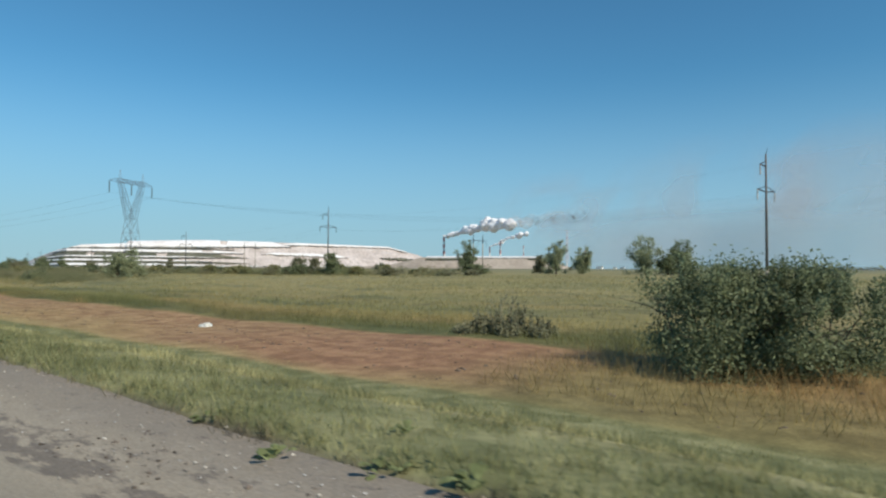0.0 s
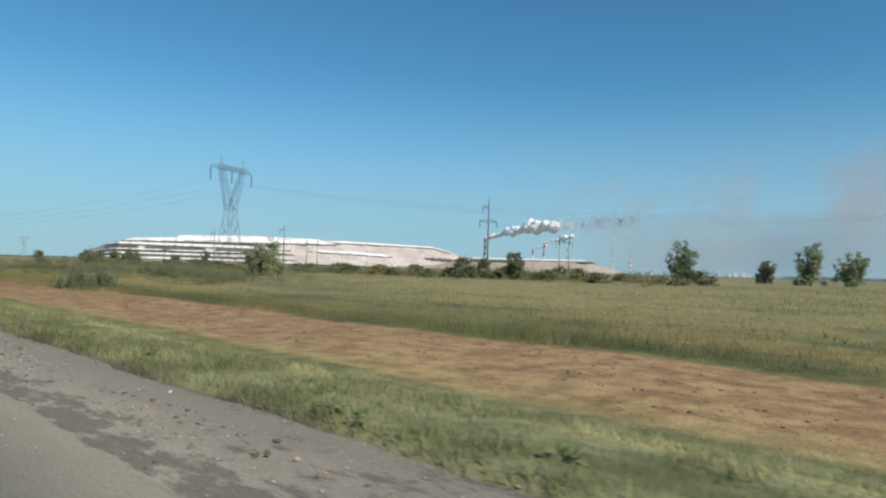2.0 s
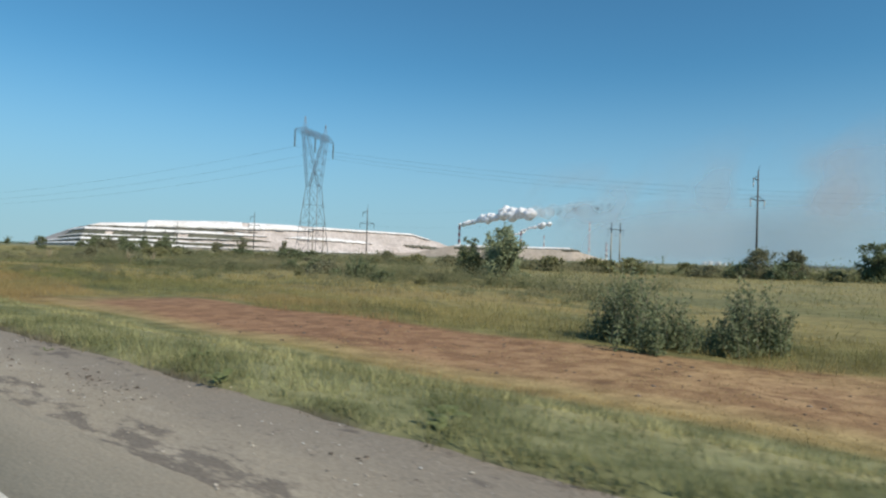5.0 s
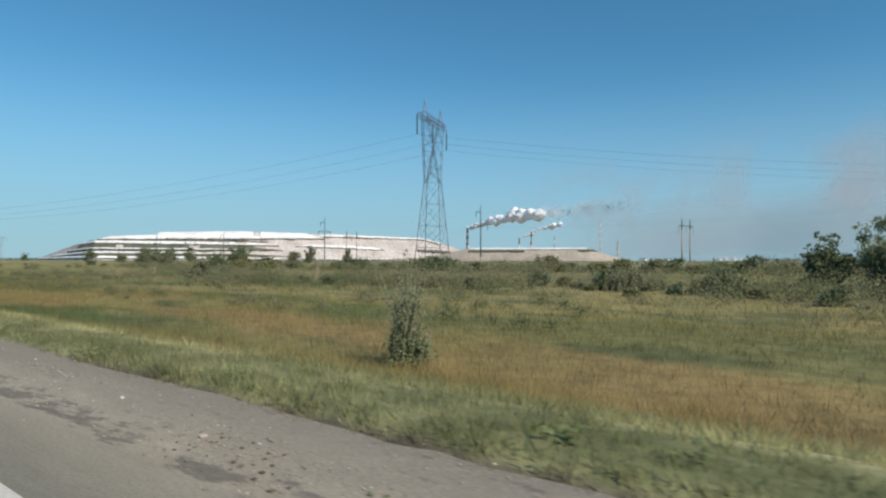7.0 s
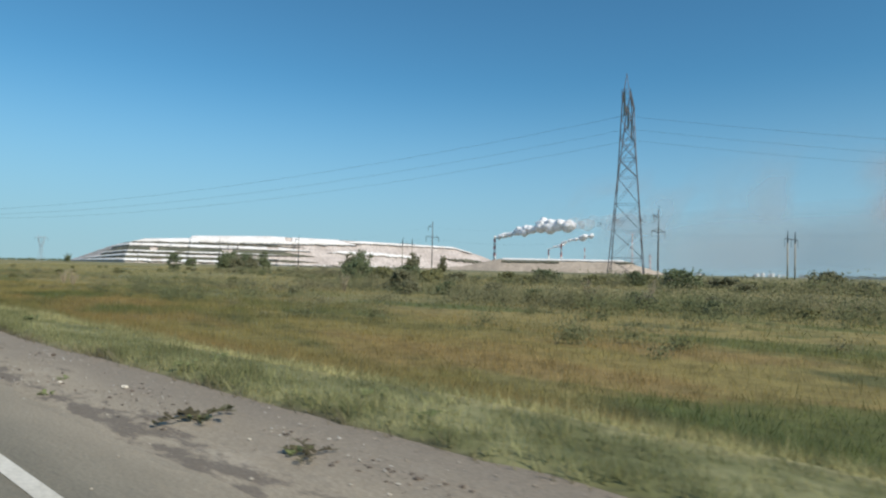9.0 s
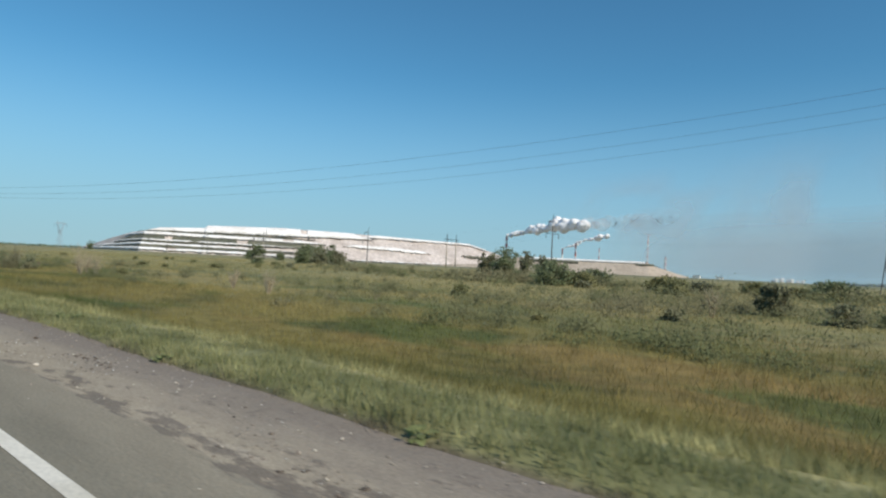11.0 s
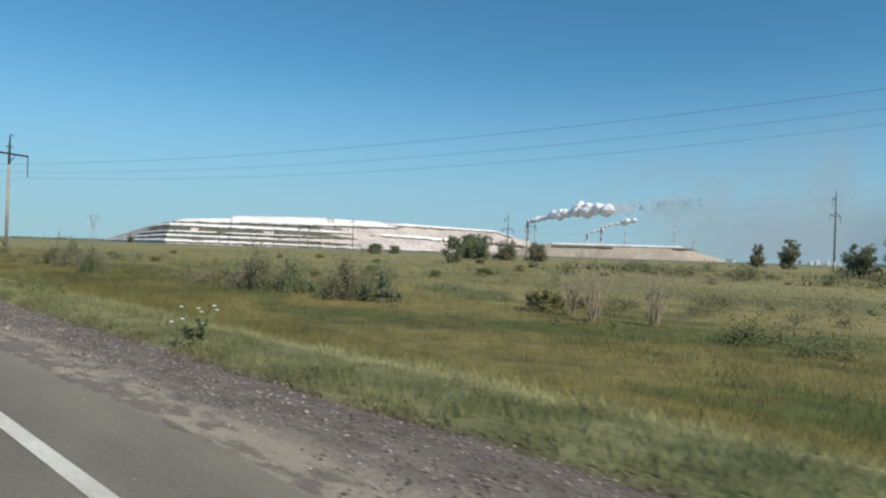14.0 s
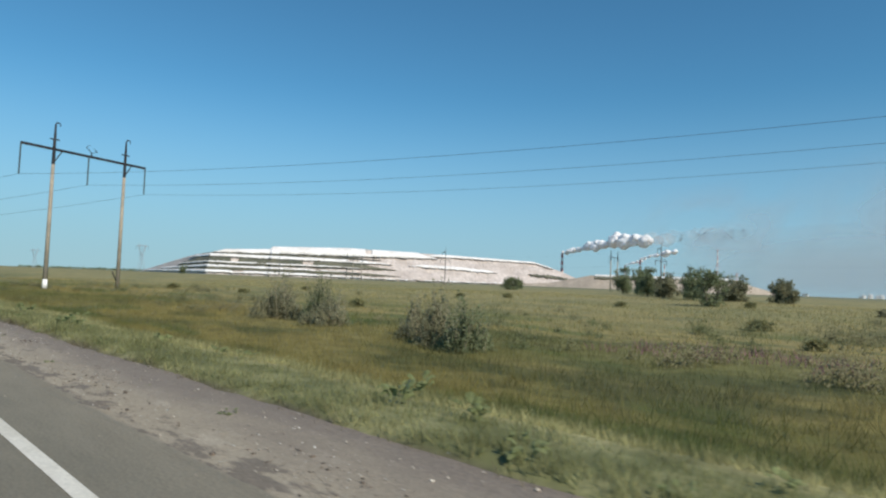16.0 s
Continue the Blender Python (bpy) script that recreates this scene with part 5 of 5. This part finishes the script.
tall_weeds = []
for n in range(3):
    rs = np.random.RandomState(170 + n)
    ob = thing("tall_weed", (0, 0, 0), "tall leafy dark green weed at the turf edge", "weed", "tall roadside weeds")
    for j in range(5):
        a0, h = rs.uniform(0, 6.28), rs.uniform(0.25, 0.5)
        foot = Vector((rs.normal() * 0.09, rs.normal() * 0.09, 0))
        top = foot + Vector((math.cos(a0) * 0.08, math.sin(a0) * 0.08, h))
        st = part("stem", Solid().tube([foot - Vector((0, 0, 0.03)), foot.lerp(top, 0.6) + Vector((0.01, 0, 0)), top], [0.008, 0.006, 0.003], 5), WEEDLEAF, ob)
        for k in range(7):
            t = (k + 0.8) / 7
            o, a, l = foot.lerp(top, t), a0 + 2.4 * k, rs.uniform(0.09, 0.15) * (1.25 - 0.6 * t)
            d, sd = Vector((math.cos(a), math.sin(a), rs.uniform(0.2, 0.9))).normalized(), Vector((-math.sin(a), math.cos(a), 0))
            rows = []
            for q, wd in ((0, 0.08), (0.3, 0.8), (0.65, 0.9), (1.0, 0.06)):
                m = o + d * l * q - Vector((0, 0, l * 0.45 * q * q))
                rows.append([m - sd * wd * l * 0.28, m + Vector((0, 0, 0.01)), m + sd * wd * l * 0.28])
            part("leaf", Solid().grid(rows), WEEDLEAF, st)
    tall_weeds.append(ob)
tall_spots = [(-387.4 - 3.2 * weed_rnd.random(), weed_rnd.uniform(3.7, 4.9), weed_rnd.uniform(0.7, 1.15)) for n in range(20)]
tall_spots += [(-373.9 - 2.4 * weed_rnd.random(), weed_rnd.uniform(4.1, 5.0), weed_rnd.uniform(0.6, 0.95)) for n in range(7)]
tall_spots += [(-392.0, 4.3, 0.8), (-391.4, 4.6, 0.7)]
for n, (x, y, k) in enumerate(tall_spots):
    m = pose(x, y, gz(x, y), 0, 0, weed_rnd.uniform(0, 360))
    if n < 3:
        o = tall_weeds[n]
        o.matrix_basis = m
    else:
        o = copy_thing(tall_weeds[n % 3], m)
    o.scale = (k, k, k)

for x, y, k in weed_spots():
    o = copy_thing(weeds[weed_rnd.randrange(3)], pose(x, y, max(gz(x, y), -0.05), 0, 0, weed_rnd.uniform(0, 360)))
    o.scale = (k, k, k * (1.5 if k > 1 else 1.1))

# straggling weeds that creep over the bare shoulder
creepers = []
for n in range(3):
    rs = np.random.RandomState(270 + n)
    ob = thing("creeping_weed", (0, 0, 0), "dark straggling weed creeping over the bare shoulder", "weed", "creeping weeds")
    for j in range(7):
        a, l = rs.uniform(0, 6.28), rs.uniform(0.14, 0.34)
        bend = rs.normal() * 0.5
        path = [Vector((math.cos(a + bend * t) * l * t, math.sin(a + bend * t) * l * t, 0.012 + 0.10 * t * (1 - t) + (0.10 * t if j == 0 else 0.0))) for t in (0, 0.3, 0.6, 0.85, 1.0)]
        st = part("runner", Solid().tube(path, [0.006, 0.006, 0.005, 0.004, 0.002], 5), DRYWEED, ob)
        for k in range(8):
            t = 0.15 + 0.11 * k
            i = min(int(t * 4), 3)
            o, b, q = path[i].lerp(path[i + 1], t * 4 - i), a + rs.choice((-1, 1)) * rs.uniform(0.6, 1.4), rs.uniform(0.04, 0.075)
            d, sd = Vector((math.cos(b), math.sin(b), rs.uniform(0.1, 0.7))).normalized(), Vector((-math.sin(b), math.cos(b), 0))
            part("leaf", Solid().grid([[o + d * q * u - sd * q * wd, o + d * q * u + Vector((0, 0, 0.006)), o + d * q * u + sd * q * wd] for u, wd in ((0, 0.04), (0.35, 0.28), (0.7, 0.3), (1.0, 0.03))]), DRYWEED, st)
    creepers.append(ob)
creeper_spots = [(-175.4, 2.2), (-175.3, 2.4), (-174.5, 2.3), (-174.1, 2.42), (-173.55, 2.42), (-173.5, 2.6), (-172.8, 2.5), (-172.55, 2.64), (-172.75, 2.8), (-172.4, 2.1), (-170.9, 2.2), (-170.6, 2.72), (-169.6, 2.6), (-168.0, 2.35), (-176.6, 2.5), (-233.6, 2.4), (-232.3, 2.44), (-296.5, 2.5), (-311.0, 2.3)]
for n, (x, y) in enumerate(creeper_spots):
    m = pose(x, y, -0.022, 0, 0, weed_rnd.uniform(0, 360))
    o = copy_thing(creepers[n % 3], m) if n >= 3 else creepers[n]
    o.matrix_basis = m
    k = weed_rnd.uniform(0.6, 1.05)
    o.scale = (k, k, k)

for k, o in enumerate(weeds):
    x = -60.0 - 70 * k
    o.matrix_basis = pose(x, 3.5, gz(x, 3.5))

# ---- roadside things ----


def delineator(x, y, lean, turn, h, label):
    ob = thing("delineator_post", (x, y, gz(x, y)), label, "road post", "delineator posts")
    ob.matrix_basis = pose(x, y, gz(x, y) - 0.02, lean[0], lean[1], turn)

    def prism(z0, z1, w=0.078, d=0.05):
        s = Solid()
        ring = [(-w, -d), (-w * 0.5, -d * 1.25), (w * 0.5, -d * 1.25), (w, -d), (w, d), (-w, d)]
        s.add([(px_, py_, z0) for px_, py_ in ring] + [(px_, py_, z1) for px_, py_ in ring], [tuple(range(6))[::-1], tuple(range(6, 12))] + [(k, (k + 1) % 6, (k + 1) % 6 + 6, k + 6) for k in range(6)])
        return s
    part("post", prism(-0.2, h * 0.62), PLASTIC, ob)
    part("black_band", prism(h * 0.62, h * 0.82, 0.080, 0.052), BLACKBAND, ob)
    part("cap", prism(h * 0.82, h), PLASTIC, ob)
    s = Solid().box((-0.03, -0.074, h * 0.66), (0.03, -0.060, h * 0.79))
    part("reflector", s, REDREFL, ob, "red reflector plate")
    return ob


delineator(-213.3, 4.82, (0, -9, 0), 60, 0.86, "white plastic delineator post with a black band, leaning slightly")
delineator(-202.0, 4.9, (-6, -13, 0), 40, 0.40, "short broken scuffed white delineator post in weeds")

sign = thing("kilometre_sign", (-387.0, 4.79, gz(-387.0, 4.79)), "blue kilometre sign with white digits on a grey steel post", "road sign", "", -15)
SZ = 2.43 - gz(-387.0, 4.79)
part("post", Solid().tube([(0, 0, -0.3), (0, 0, SZ - 0.10)], [0.038, 0.038], 14), POSTSTEEL, sign, smooth=True)


def plate(w, h, d, r=0.04):
    pts = []
    for cx_, cy_, a0 in ((w / 2 - r, h / 2 - r, 0), (-w / 2 + r, h / 2 - r, 90), (-w / 2 + r, -h / 2 + r, 180), (w / 2 - r, -h / 2 + r, 270)):
        pts += [(cx_ + r * math.cos(radians(a0 + k * 22.5)), cy_ + r * math.sin(radians(a0 + k * 22.5))) for k in range(5)]
    n = len(pts)
    return Solid().add([(0, x, z) for x, z in pts] + [(d, x, z) for x, z in pts], [tuple(range(n))[::-1], tuple(range(n, 2 * n))] + [(k, (k + 1) % n, n + (k + 1) % n, n + k) for k in range(n)])


for side, x0 in ((1, 0.036), (-1, -0.066)):
    back = part("plate", plate(0.41, 0.225, 0.03), SIGNWHITE if side > 0 else POSTSTEEL, sign, "white-rimmed sign plate" if side > 0 else "grey back plate")
    back.location = (x0, 0.0 if side > 0 else -0.02, SZ)
    if side > 0:
        face = part("blue_face", plate(0.38, 0.195, 0.004, 0.03), BLUE, back)
        face.location = (0.03, 0, 0)
        for k, figure in enumerate("249"):
            cu = bpy.data.curves.new("digit", "FONT")
            cu.body, cu.size, cu.align_x, cu.align_y, cu.extrude, cu.offset = figure, 0.148, "CENTER", "CENTER", 0.001, 0.002
            tmp = new("digit_curve", cu)
            me = bpy.data.meshes.new_from_object(tmp.evaluated_get(bpy.context.evaluated_depsgraph_get()))
            bpy.data.objects.remove(tmp)
            digit = part("digit", me, SIGNWHITE, back, "white digit")
            digit.matrix_local = pose(0.038, 0.084 * (k - 1), 0.026, 90, 0, 90)
        for k in range(1):
            bar = part("lettering_bar", Solid().box((0, -0.13, -0.009), (0.003, 0.13, 0.009)), SIGNWHITE, back, "thin white bar of small lettering")
            bar.location = (0.0365, 0, -0.067)

hose = Solid()
pts = [(-0.30, -0.04, 0.012), (-0.18, -0.01, 0.012), (-0.04, -0.05, 0.012)]
pts += [(0.10 + 0.12 * math.cos(a), 0.02 + 0.085 * math.sin(a), 0.014 + 0.006 * a / 6) for a in np.linspace(-1.6, 4.4, 22)]
hose.tube(pts, 0.011, 8)
ob = part("rubber_hose", hose, RUBBER, smooth=True)
ob.matrix_basis = pose(-41.5, 1.70, 0.0, 0, 0, 42)
tagged(ob, "coiled black rubber hose lying on the asphalt edge", "hose")

bm = bmesh.new()
bmesh.ops.create_icosphere(bm, subdivisions=3, radius=0.5)
for v in bm.verts:
    n_ = noise.noise(v.co * 3.5) + 0.5 * noise.noise(v.co * 9)
    v.co = Vector((v.co.x * (0.9 + 0.5 * n_), v.co.y * (0.6 + 0.4 * n_), max(0.0, v.co.z * 0.5 * (1 + n_))))
me = bpy.data.meshes.new("plastic_bag")
bm.to_mesh(me)
bm.free()
bag = part("plastic_bag", me, PETAL, smooth=True)
bag.matrix_basis = pose(-36.4, 22.8, gz(-36.4, 22.8), 0, 0, 20)
tagged(bag, "crumpled white plastic bag lying on the mown strip", "litter")


def stones(name, count, x0, x1, y0, y1, r0, r1, z, seed, material, label, clumped=0.0, flat=1.0):
    """Loose chips in one mesh."""
    rs = np.random.RandomState(seed)
    p = np.stack([rs.uniform(x0, x1, count), y0 + (y1 - y0) * rs.beta(1.4, 1.2, count), np.full(count, z or 0.0)], -1)
    if z is None:
        p[:, 2] = ground_z(p[:, 0], p[:, 1])
    if clumped:                                   # gathered in patches along the road
        ok = np.sin(p[:, 0] * 1.3 + 2 * np.sin(p[:, 0] * 0.37)) * np.sin(p[:, 0] * 0.61 + 4 * p[:, 1]) + rs.normal(0, 0.25, count) > clumped
        p = p[ok]
        count = len(p)
    r = r0 + (r1 - r0) * rs.rand(count) ** 3
    octa = np.array([(1, 0, 0), (0, 1, 0), (-1, 0, 0), (0, -1, 0), (0, 0, 0.7 * flat), (0, 0, -0.5 * flat)], float)
    j = rs.uniform(0.6, 1.3, (count, 6, 1))
    a = rs.uniform(0, 6.28, count)
    rot = np.stack([np.stack([np.cos(a), -np.sin(a), 0 * a], -1), np.stack([np.sin(a), np.cos(a), 0 * a], -1), np.stack([0 * a, 0 * a, 1 + 0 * a], -1)], 1)
    v = np.einsum("nij,nkj->nki", rot, octa[None] * j) * r[:, None, None] + p[:, None, :]
    f = np.array([(0, 1, 4), (1, 2, 4), (2, 3, 4), (3, 0, 4), (1, 0, 5), (2, 1, 5), (3, 2, 5), (0, 3, 5)])
    faces = (f[None] + 6 * np.arange(count)[:, None, None]).reshape(-1, 3)
    ob = part(name, mesh_of(name, v.reshape(-1, 3), faces), material)
    return tagged(ob, label, "stones", kind="stuff")


stones("gravel", 28000, -460, 8, 1.8, 3.25, 0.003, 0.014, -0.02, 3, STONE, "loose pale stones and chips on the shoulder")
stones("coarse_gravel", 12000, -384, -346, 2.1, 3.25, 0.004, 0.015, -0.024, 8, STONE, "coarse grey and pale gravel along the turf edge", 0.0, 0.7)
stones("roadside_chips", 2600, -460, 8, 1.25, 2.0, 0.004, 0.012, 0.004, 5, STONE, "scattered pale chips on the asphalt edge")

stones("soil_clods", 26000, -460, 8, 1.84, 2.75, 0.006, 0.030, -0.026, 15, CLOD, "dark crumbled soil and tar clods along the asphalt edge", 0.36, 0.6)
stones("plant_litter", 1800, -176, -160, 2.0, 3.3, 0.008, 0.04, -0.02, 16, CLOD, "dark dead leaves and clods on the shoulder", 0.1, 0.5)

stones("fine_crumbs", 42000, -460, 8, 1.86, 2.7, 0.004, 0.013, -0.024, 17, CLOD, "fine dark crumbs over the broken asphalt edge", 0.18, 0.8)
stones("white_chips", 24000, -460, 8, 1.85, 2.9, 0.003, 0.012, -0.020, 18, PALECHIP, "small white stone chips in the dark crumbs", 0.12, 0.8)
stones("dark_gravel", 9000, -384, -346, 2.15, 3.2, 0.006, 0.018, -0.026, 19, CLOD, "dark flat gravel on the shoulder")
stones("hay_clumps", 4200, -160, 8, 16.5, 26.5, 0.03, 0.13, None, 20, CLOD, "dark clods and hay clumps on the mown strip", 0.1, 0.6)

# larger single stones lying on the shoulder
rs = np.random.RandomState(44)
rocks = []
for k in range(6):
    bm = bmesh.new()
    bmesh.ops.create_icosphere(bm, subdivisions=1, radius=1.0)
    for v in bm.verts:
        q = 1 + 0.45 * noise.noise(v.co * 1.3 + Vector((k * 7, 0, 0)))
        v.co = Vector((v.co.x * q * 1.2, v.co.y * q, v.co.z * q * 0.6))
    me = bpy.data.meshes.new("stone")
    bm.to_mesh(me)
    bm.free()
    me.materials.append(STONE if k % 3 else CLOD)
    rocks.append(me)
for k in range(290):
    x = 4 - 440 * rs.rand()
    y = 1.9 + 1.2 * rs.beta(1.2, 1.3)
    r = 0.012 + 0.022 * rs.rand() ** 2
    o = new("stone", rocks[k % 6])
    o.parent = shoulder
    o.matrix_basis = pose(x, y, -0.026 + 0.3 * r, rs.uniform(-15, 15), rs.uniform(-15, 15), rs.uniform(0, 360))
    o.scale = (r, r, r)

# ---- grass ----


def blades(name, n_tuft, per, x0, x1, y0, y1, h0, h1, w, seed, keep, spread=0.08, label="", material=None, tall=None, near=1.0):
    """Tufts of grass in one mesh."""
    rs = np.random.RandomState(seed)
    tx, ty = rs.uniform(x0, x1, n_tuft), y0 + (y1 - y0) * rs.rand(n_tuft) ** near
    ok = keep(tx, ty, rs.rand(n_tuft))
    tx, ty = tx[ok], ty[ok]
    th = rs.uniform(h0, h1, len(tx))
    if tall is not None:
        th = th * tall(tx, ty)
    n = len(tx) * per
    bx = np.repeat(tx, per) + rs.normal(0, spread, n)
    by = np.repeat(ty, per) + rs.normal(0, spread, n)
    h = np.repeat(th, per) * rs.uniform(0.55, 1.15, n)
    bz = ground_z(bx, by) - 0.02
    a = rs.uniform(0, 6.28, n)
    sx, sy = np.cos(a) * w / 2 * rs.uniform(0.6, 1.4, n), np.sin(a) * w / 2 * rs.uniform(0.6, 1.4, n)
    lean = rs.uniform(0.15, 0.95, n) * h
    la = rs.uniform(0, 6.28, n)
    lx, ly = np.cos(la) * lean, np.sin(la) * lean
    b0, b1 = np.stack([bx - sx, by - sy, bz], -1), np.stack([bx + sx, by + sy, bz], -1)
    tip = np.stack([bx + lx, by + ly, bz + h], -1)
    v = np.stack([b0, b1, tip], 1).reshape(-1, 3)
    f = np.arange(3 * n).reshape(-1, 3)
    ob = part(name, mesh_of(name, v, f), material or GRASS)
    return tagged(ob, label, "grass", kind="stuff")


def wave(x, y, s, k):
    return np.sin(x * s + 1.7 * np.sin(y * s * 1.3 + k)) * np.sin(y * s * 0.9 + 1.1 * np.sin(x * s * 0.7 + 2 * k))


xs_edge = np.arange(-480, 20, 0.35)
edge_line = np.array([turf_edge(x) for x in xs_edge])


def past_edge(x, y):
    """Metres beyond the ragged turf edge."""
    return y - np.interp(x, xs_edge, edge_line)


def strip_low(x):
    return 15.4 + 0.9 * np.clip((-60 - x) / 30, 0, 1) + 0.4 * np.sin(x * 0.13)


def in_strip(x, y):
    high = 27.0 - 2.6 * np.clip((-120 - x) / 38, 0, 1)
    return (x > -177) & (x < -11) & (y > strip_low(x)) & (y < high + 1.1 + 0.7 * np.sin(x * 0.21) + 0.5 * np.sin(x * 0.67))


def on_mown(x, y):
    return (x > -178 + 3 * np.sin(y)) & (y < strip_low(x))


blades("verge_grass", 160000, 6, -470, 10, 2.8, 6.4, 0.07, 0.15, 0.013, 1, lambda x, y, r: past_edge(x, y) > 0.16 * r - 0.14, 0.055, "short green grass on the verge", tall=lambda x, y: 0.65 + 0.4 * np.clip(wave(x, y, 0.5, 1) + 0.3, 0, 1) + 0.6 * np.clip(wave(x, y, 3.1, 2), 0, 1) + 0.6 * (y > 5.2) * (x < -178), near=1.5)
blades("turf_edge_grass", 20000, 6, -470, 10, 2.75, 3.75, 0.08, 0.2, 0.012, 21, lambda x, y, r: (past_edge(x, y) > -0.14) & (past_edge(x, y) < 0.26) & (wave(x, y * 0.2, 1.1, 4) > -0.6 + 0.5 * r), 0.05, "tufts of longer grass hanging over the turf edge")
blades("verge_grass_far", 5000, 5, -620, -470, 3.1, 6.4, 0.08, 0.2, 0.03, 2, lambda x, y, r: r < 2, 0.1, "short green grass on the far verge")
blades("mown_verge_grass", 56000, 5, -182, 12, 6.2, 16.6, 0.06, 0.14, 0.016, 22, lambda x, y, r: on_mown(x, y), 0.10, "short mown grass on the slope below the verge")
blades("meadow_grass", 74000, 6, -560, -168, 6.2, 17, 0.30, 0.60, 0.017, 3, lambda x, y, r: ~on_mown(x, y) & ~in_strip(x, y) & (r < 0.8 + 0.4 * wave(x, y, 0.12, 3)), 0.22, "tall olive and straw meadow grass", tall=lambda x, y: np.clip((y - 5.6) / 3.5, 0.35, 1) * (1 + 0.35 * wave(x, y, 0.09, 5)))
blades("middle_meadow_grass", 84000, 5, -580, 14, 17, 38, 0.30, 0.6, 0.024, 23, lambda x, y, r: ~in_strip(x, y) & (r < 0.75 + 0.4 * wave(x, y, 0.12, 3)), 0.3, "tall olive and straw grass in the meadow", tall=lambda x, y: (1 + 0.35 * wave(x, y, 0.09, 5)) * (1 + 0.4 * (x > -170) * (y < 32)))
blades("far_meadow_grass", 84000, 4, -640, 20, 38, 135, 0.3, 0.6, 0.06, 4, lambda x, y, r: r < 0.6 + 0.5 * wave(x, y, 0.05, 2), 0.5, "tall straw-coloured grass across the field")
blades("cut_hay", 26000, 5, -176, 14, 14.6, 28.5, 0.03, 0.10, 0.03, 6, lambda x, y, r: in_strip(x, y) & (x > -150) & ((x < -36) | (r < 0.45)), 0.15, "short straw-coloured hay stubble on the mown strip", STUBBLE)

# daisies round the leaning post, pink flower spikes in the meadow
FLX, FLY = -364.8, 3.36
ob = thing("flowering_weed", (FLX, FLY, gz(FLX, FLY)), "bushy dark green weed with small white flowers", "weed")
fr = random.Random(4)
for k in range(13):
    top = Vector((fr.uniform(-0.24, 0.24), fr.uniform(-0.2, 0.2), fr.uniform(0.2, 0.44)))
    st = part("stalk", Solid().tube([(0, 0, -0.03), top * 0.5 + Vector((0.02, 0, 0.03)), top], [0.007, 0.006, 0.004], 5), WEEDLEAF, ob)
    if k % 4:
        part("flower_head", Solid().tube([top, top + Vector((0, 0, 0.012)), top + Vector((0, 0, 0.022))], [0.008, 0.026, 0.012], 8), PETAL, st, "white flower head")
    for n in range(6):
        t, a, l = 0.12 + 0.13 * n, fr.uniform(0, 6.28), fr.uniform(0.10, 0.17)
        o, d, sd = top * t, Vector((math.cos(a), math.sin(a), 0.4)).normalized(), Vector((-math.sin(a), math.cos(a), 0))
        leaf_rows = []
        for q, wd in ((0, 0.08), (0.35, 0.8), (0.7, 0.8), (1.0, 0.06)):
            m = o + d * l * q - Vector((0, 0, l * 0.4 * q * q))
            leaf_rows.append([m - sd * wd * l * 0.26, m + Vector((0, 0, 0.008)), m + sd * wd * l * 0.26])
        part("leaf", Solid().grid(leaf_rows), WEEDLEAF, st)
rs = np.random.RandomState(9)
n = 130
fx, fy = rs.normal(-213.0, 4.0, n), rs.uniform(3.3, 5.0, n)
fz = ground_z(fx, fy) + rs.uniform(0.1, 0.22, n)
v, f = [], []
for k in range(n):
    ring = [(fx[k] + 0.012 * math.cos(a), fy[k] + 0.012 * math.sin(a), fz[k] + 0.004 * (i % 2)) for i, a in enumerate(np.linspace(0, 6.28, 9)[:-1])]
    f.append(tuple(range(8 * k, 8 * k + 8)))
    v += ring
tagged(part("daisies", mesh_of("daisies", v, f), PETAL), "small white daisies in the verge grass", "flowers", kind="stuff")
blades("pink_flowers", 240, 4, -432, -412, 34, 41, 0.4, 0.75, 0.05, 12, lambda x, y, r: r < 0.75, 0.2, "patch of pink flower spikes in the meadow", PINK)

# dark woods along the far horizon
rs = np.random.RandomState(21)
wc = [(x, 3350 + 120 * math.sin(x * 0.004), 2 + 5 * rs.rand(), rs.uniform(7, 15), 0.7) for x in np.arange(-900, 2600, 11)]
wc += [(x, 900 + 0.25 * (x + 2600), 2 + 2 * rs.rand(), rs.uniform(3, 7), 0.8) for x in np.arange(-3600, -2550, 9)]
v, f = leaves(rs, wc, 26000, 3.2)
v[:, 2] = np.maximum(v[:, 2], -0.5)
tagged(part("far_woods", mesh_of("far_woods", v, f), LEAF), "dark belt of far woods on the horizon", "woods", kind="stuff")
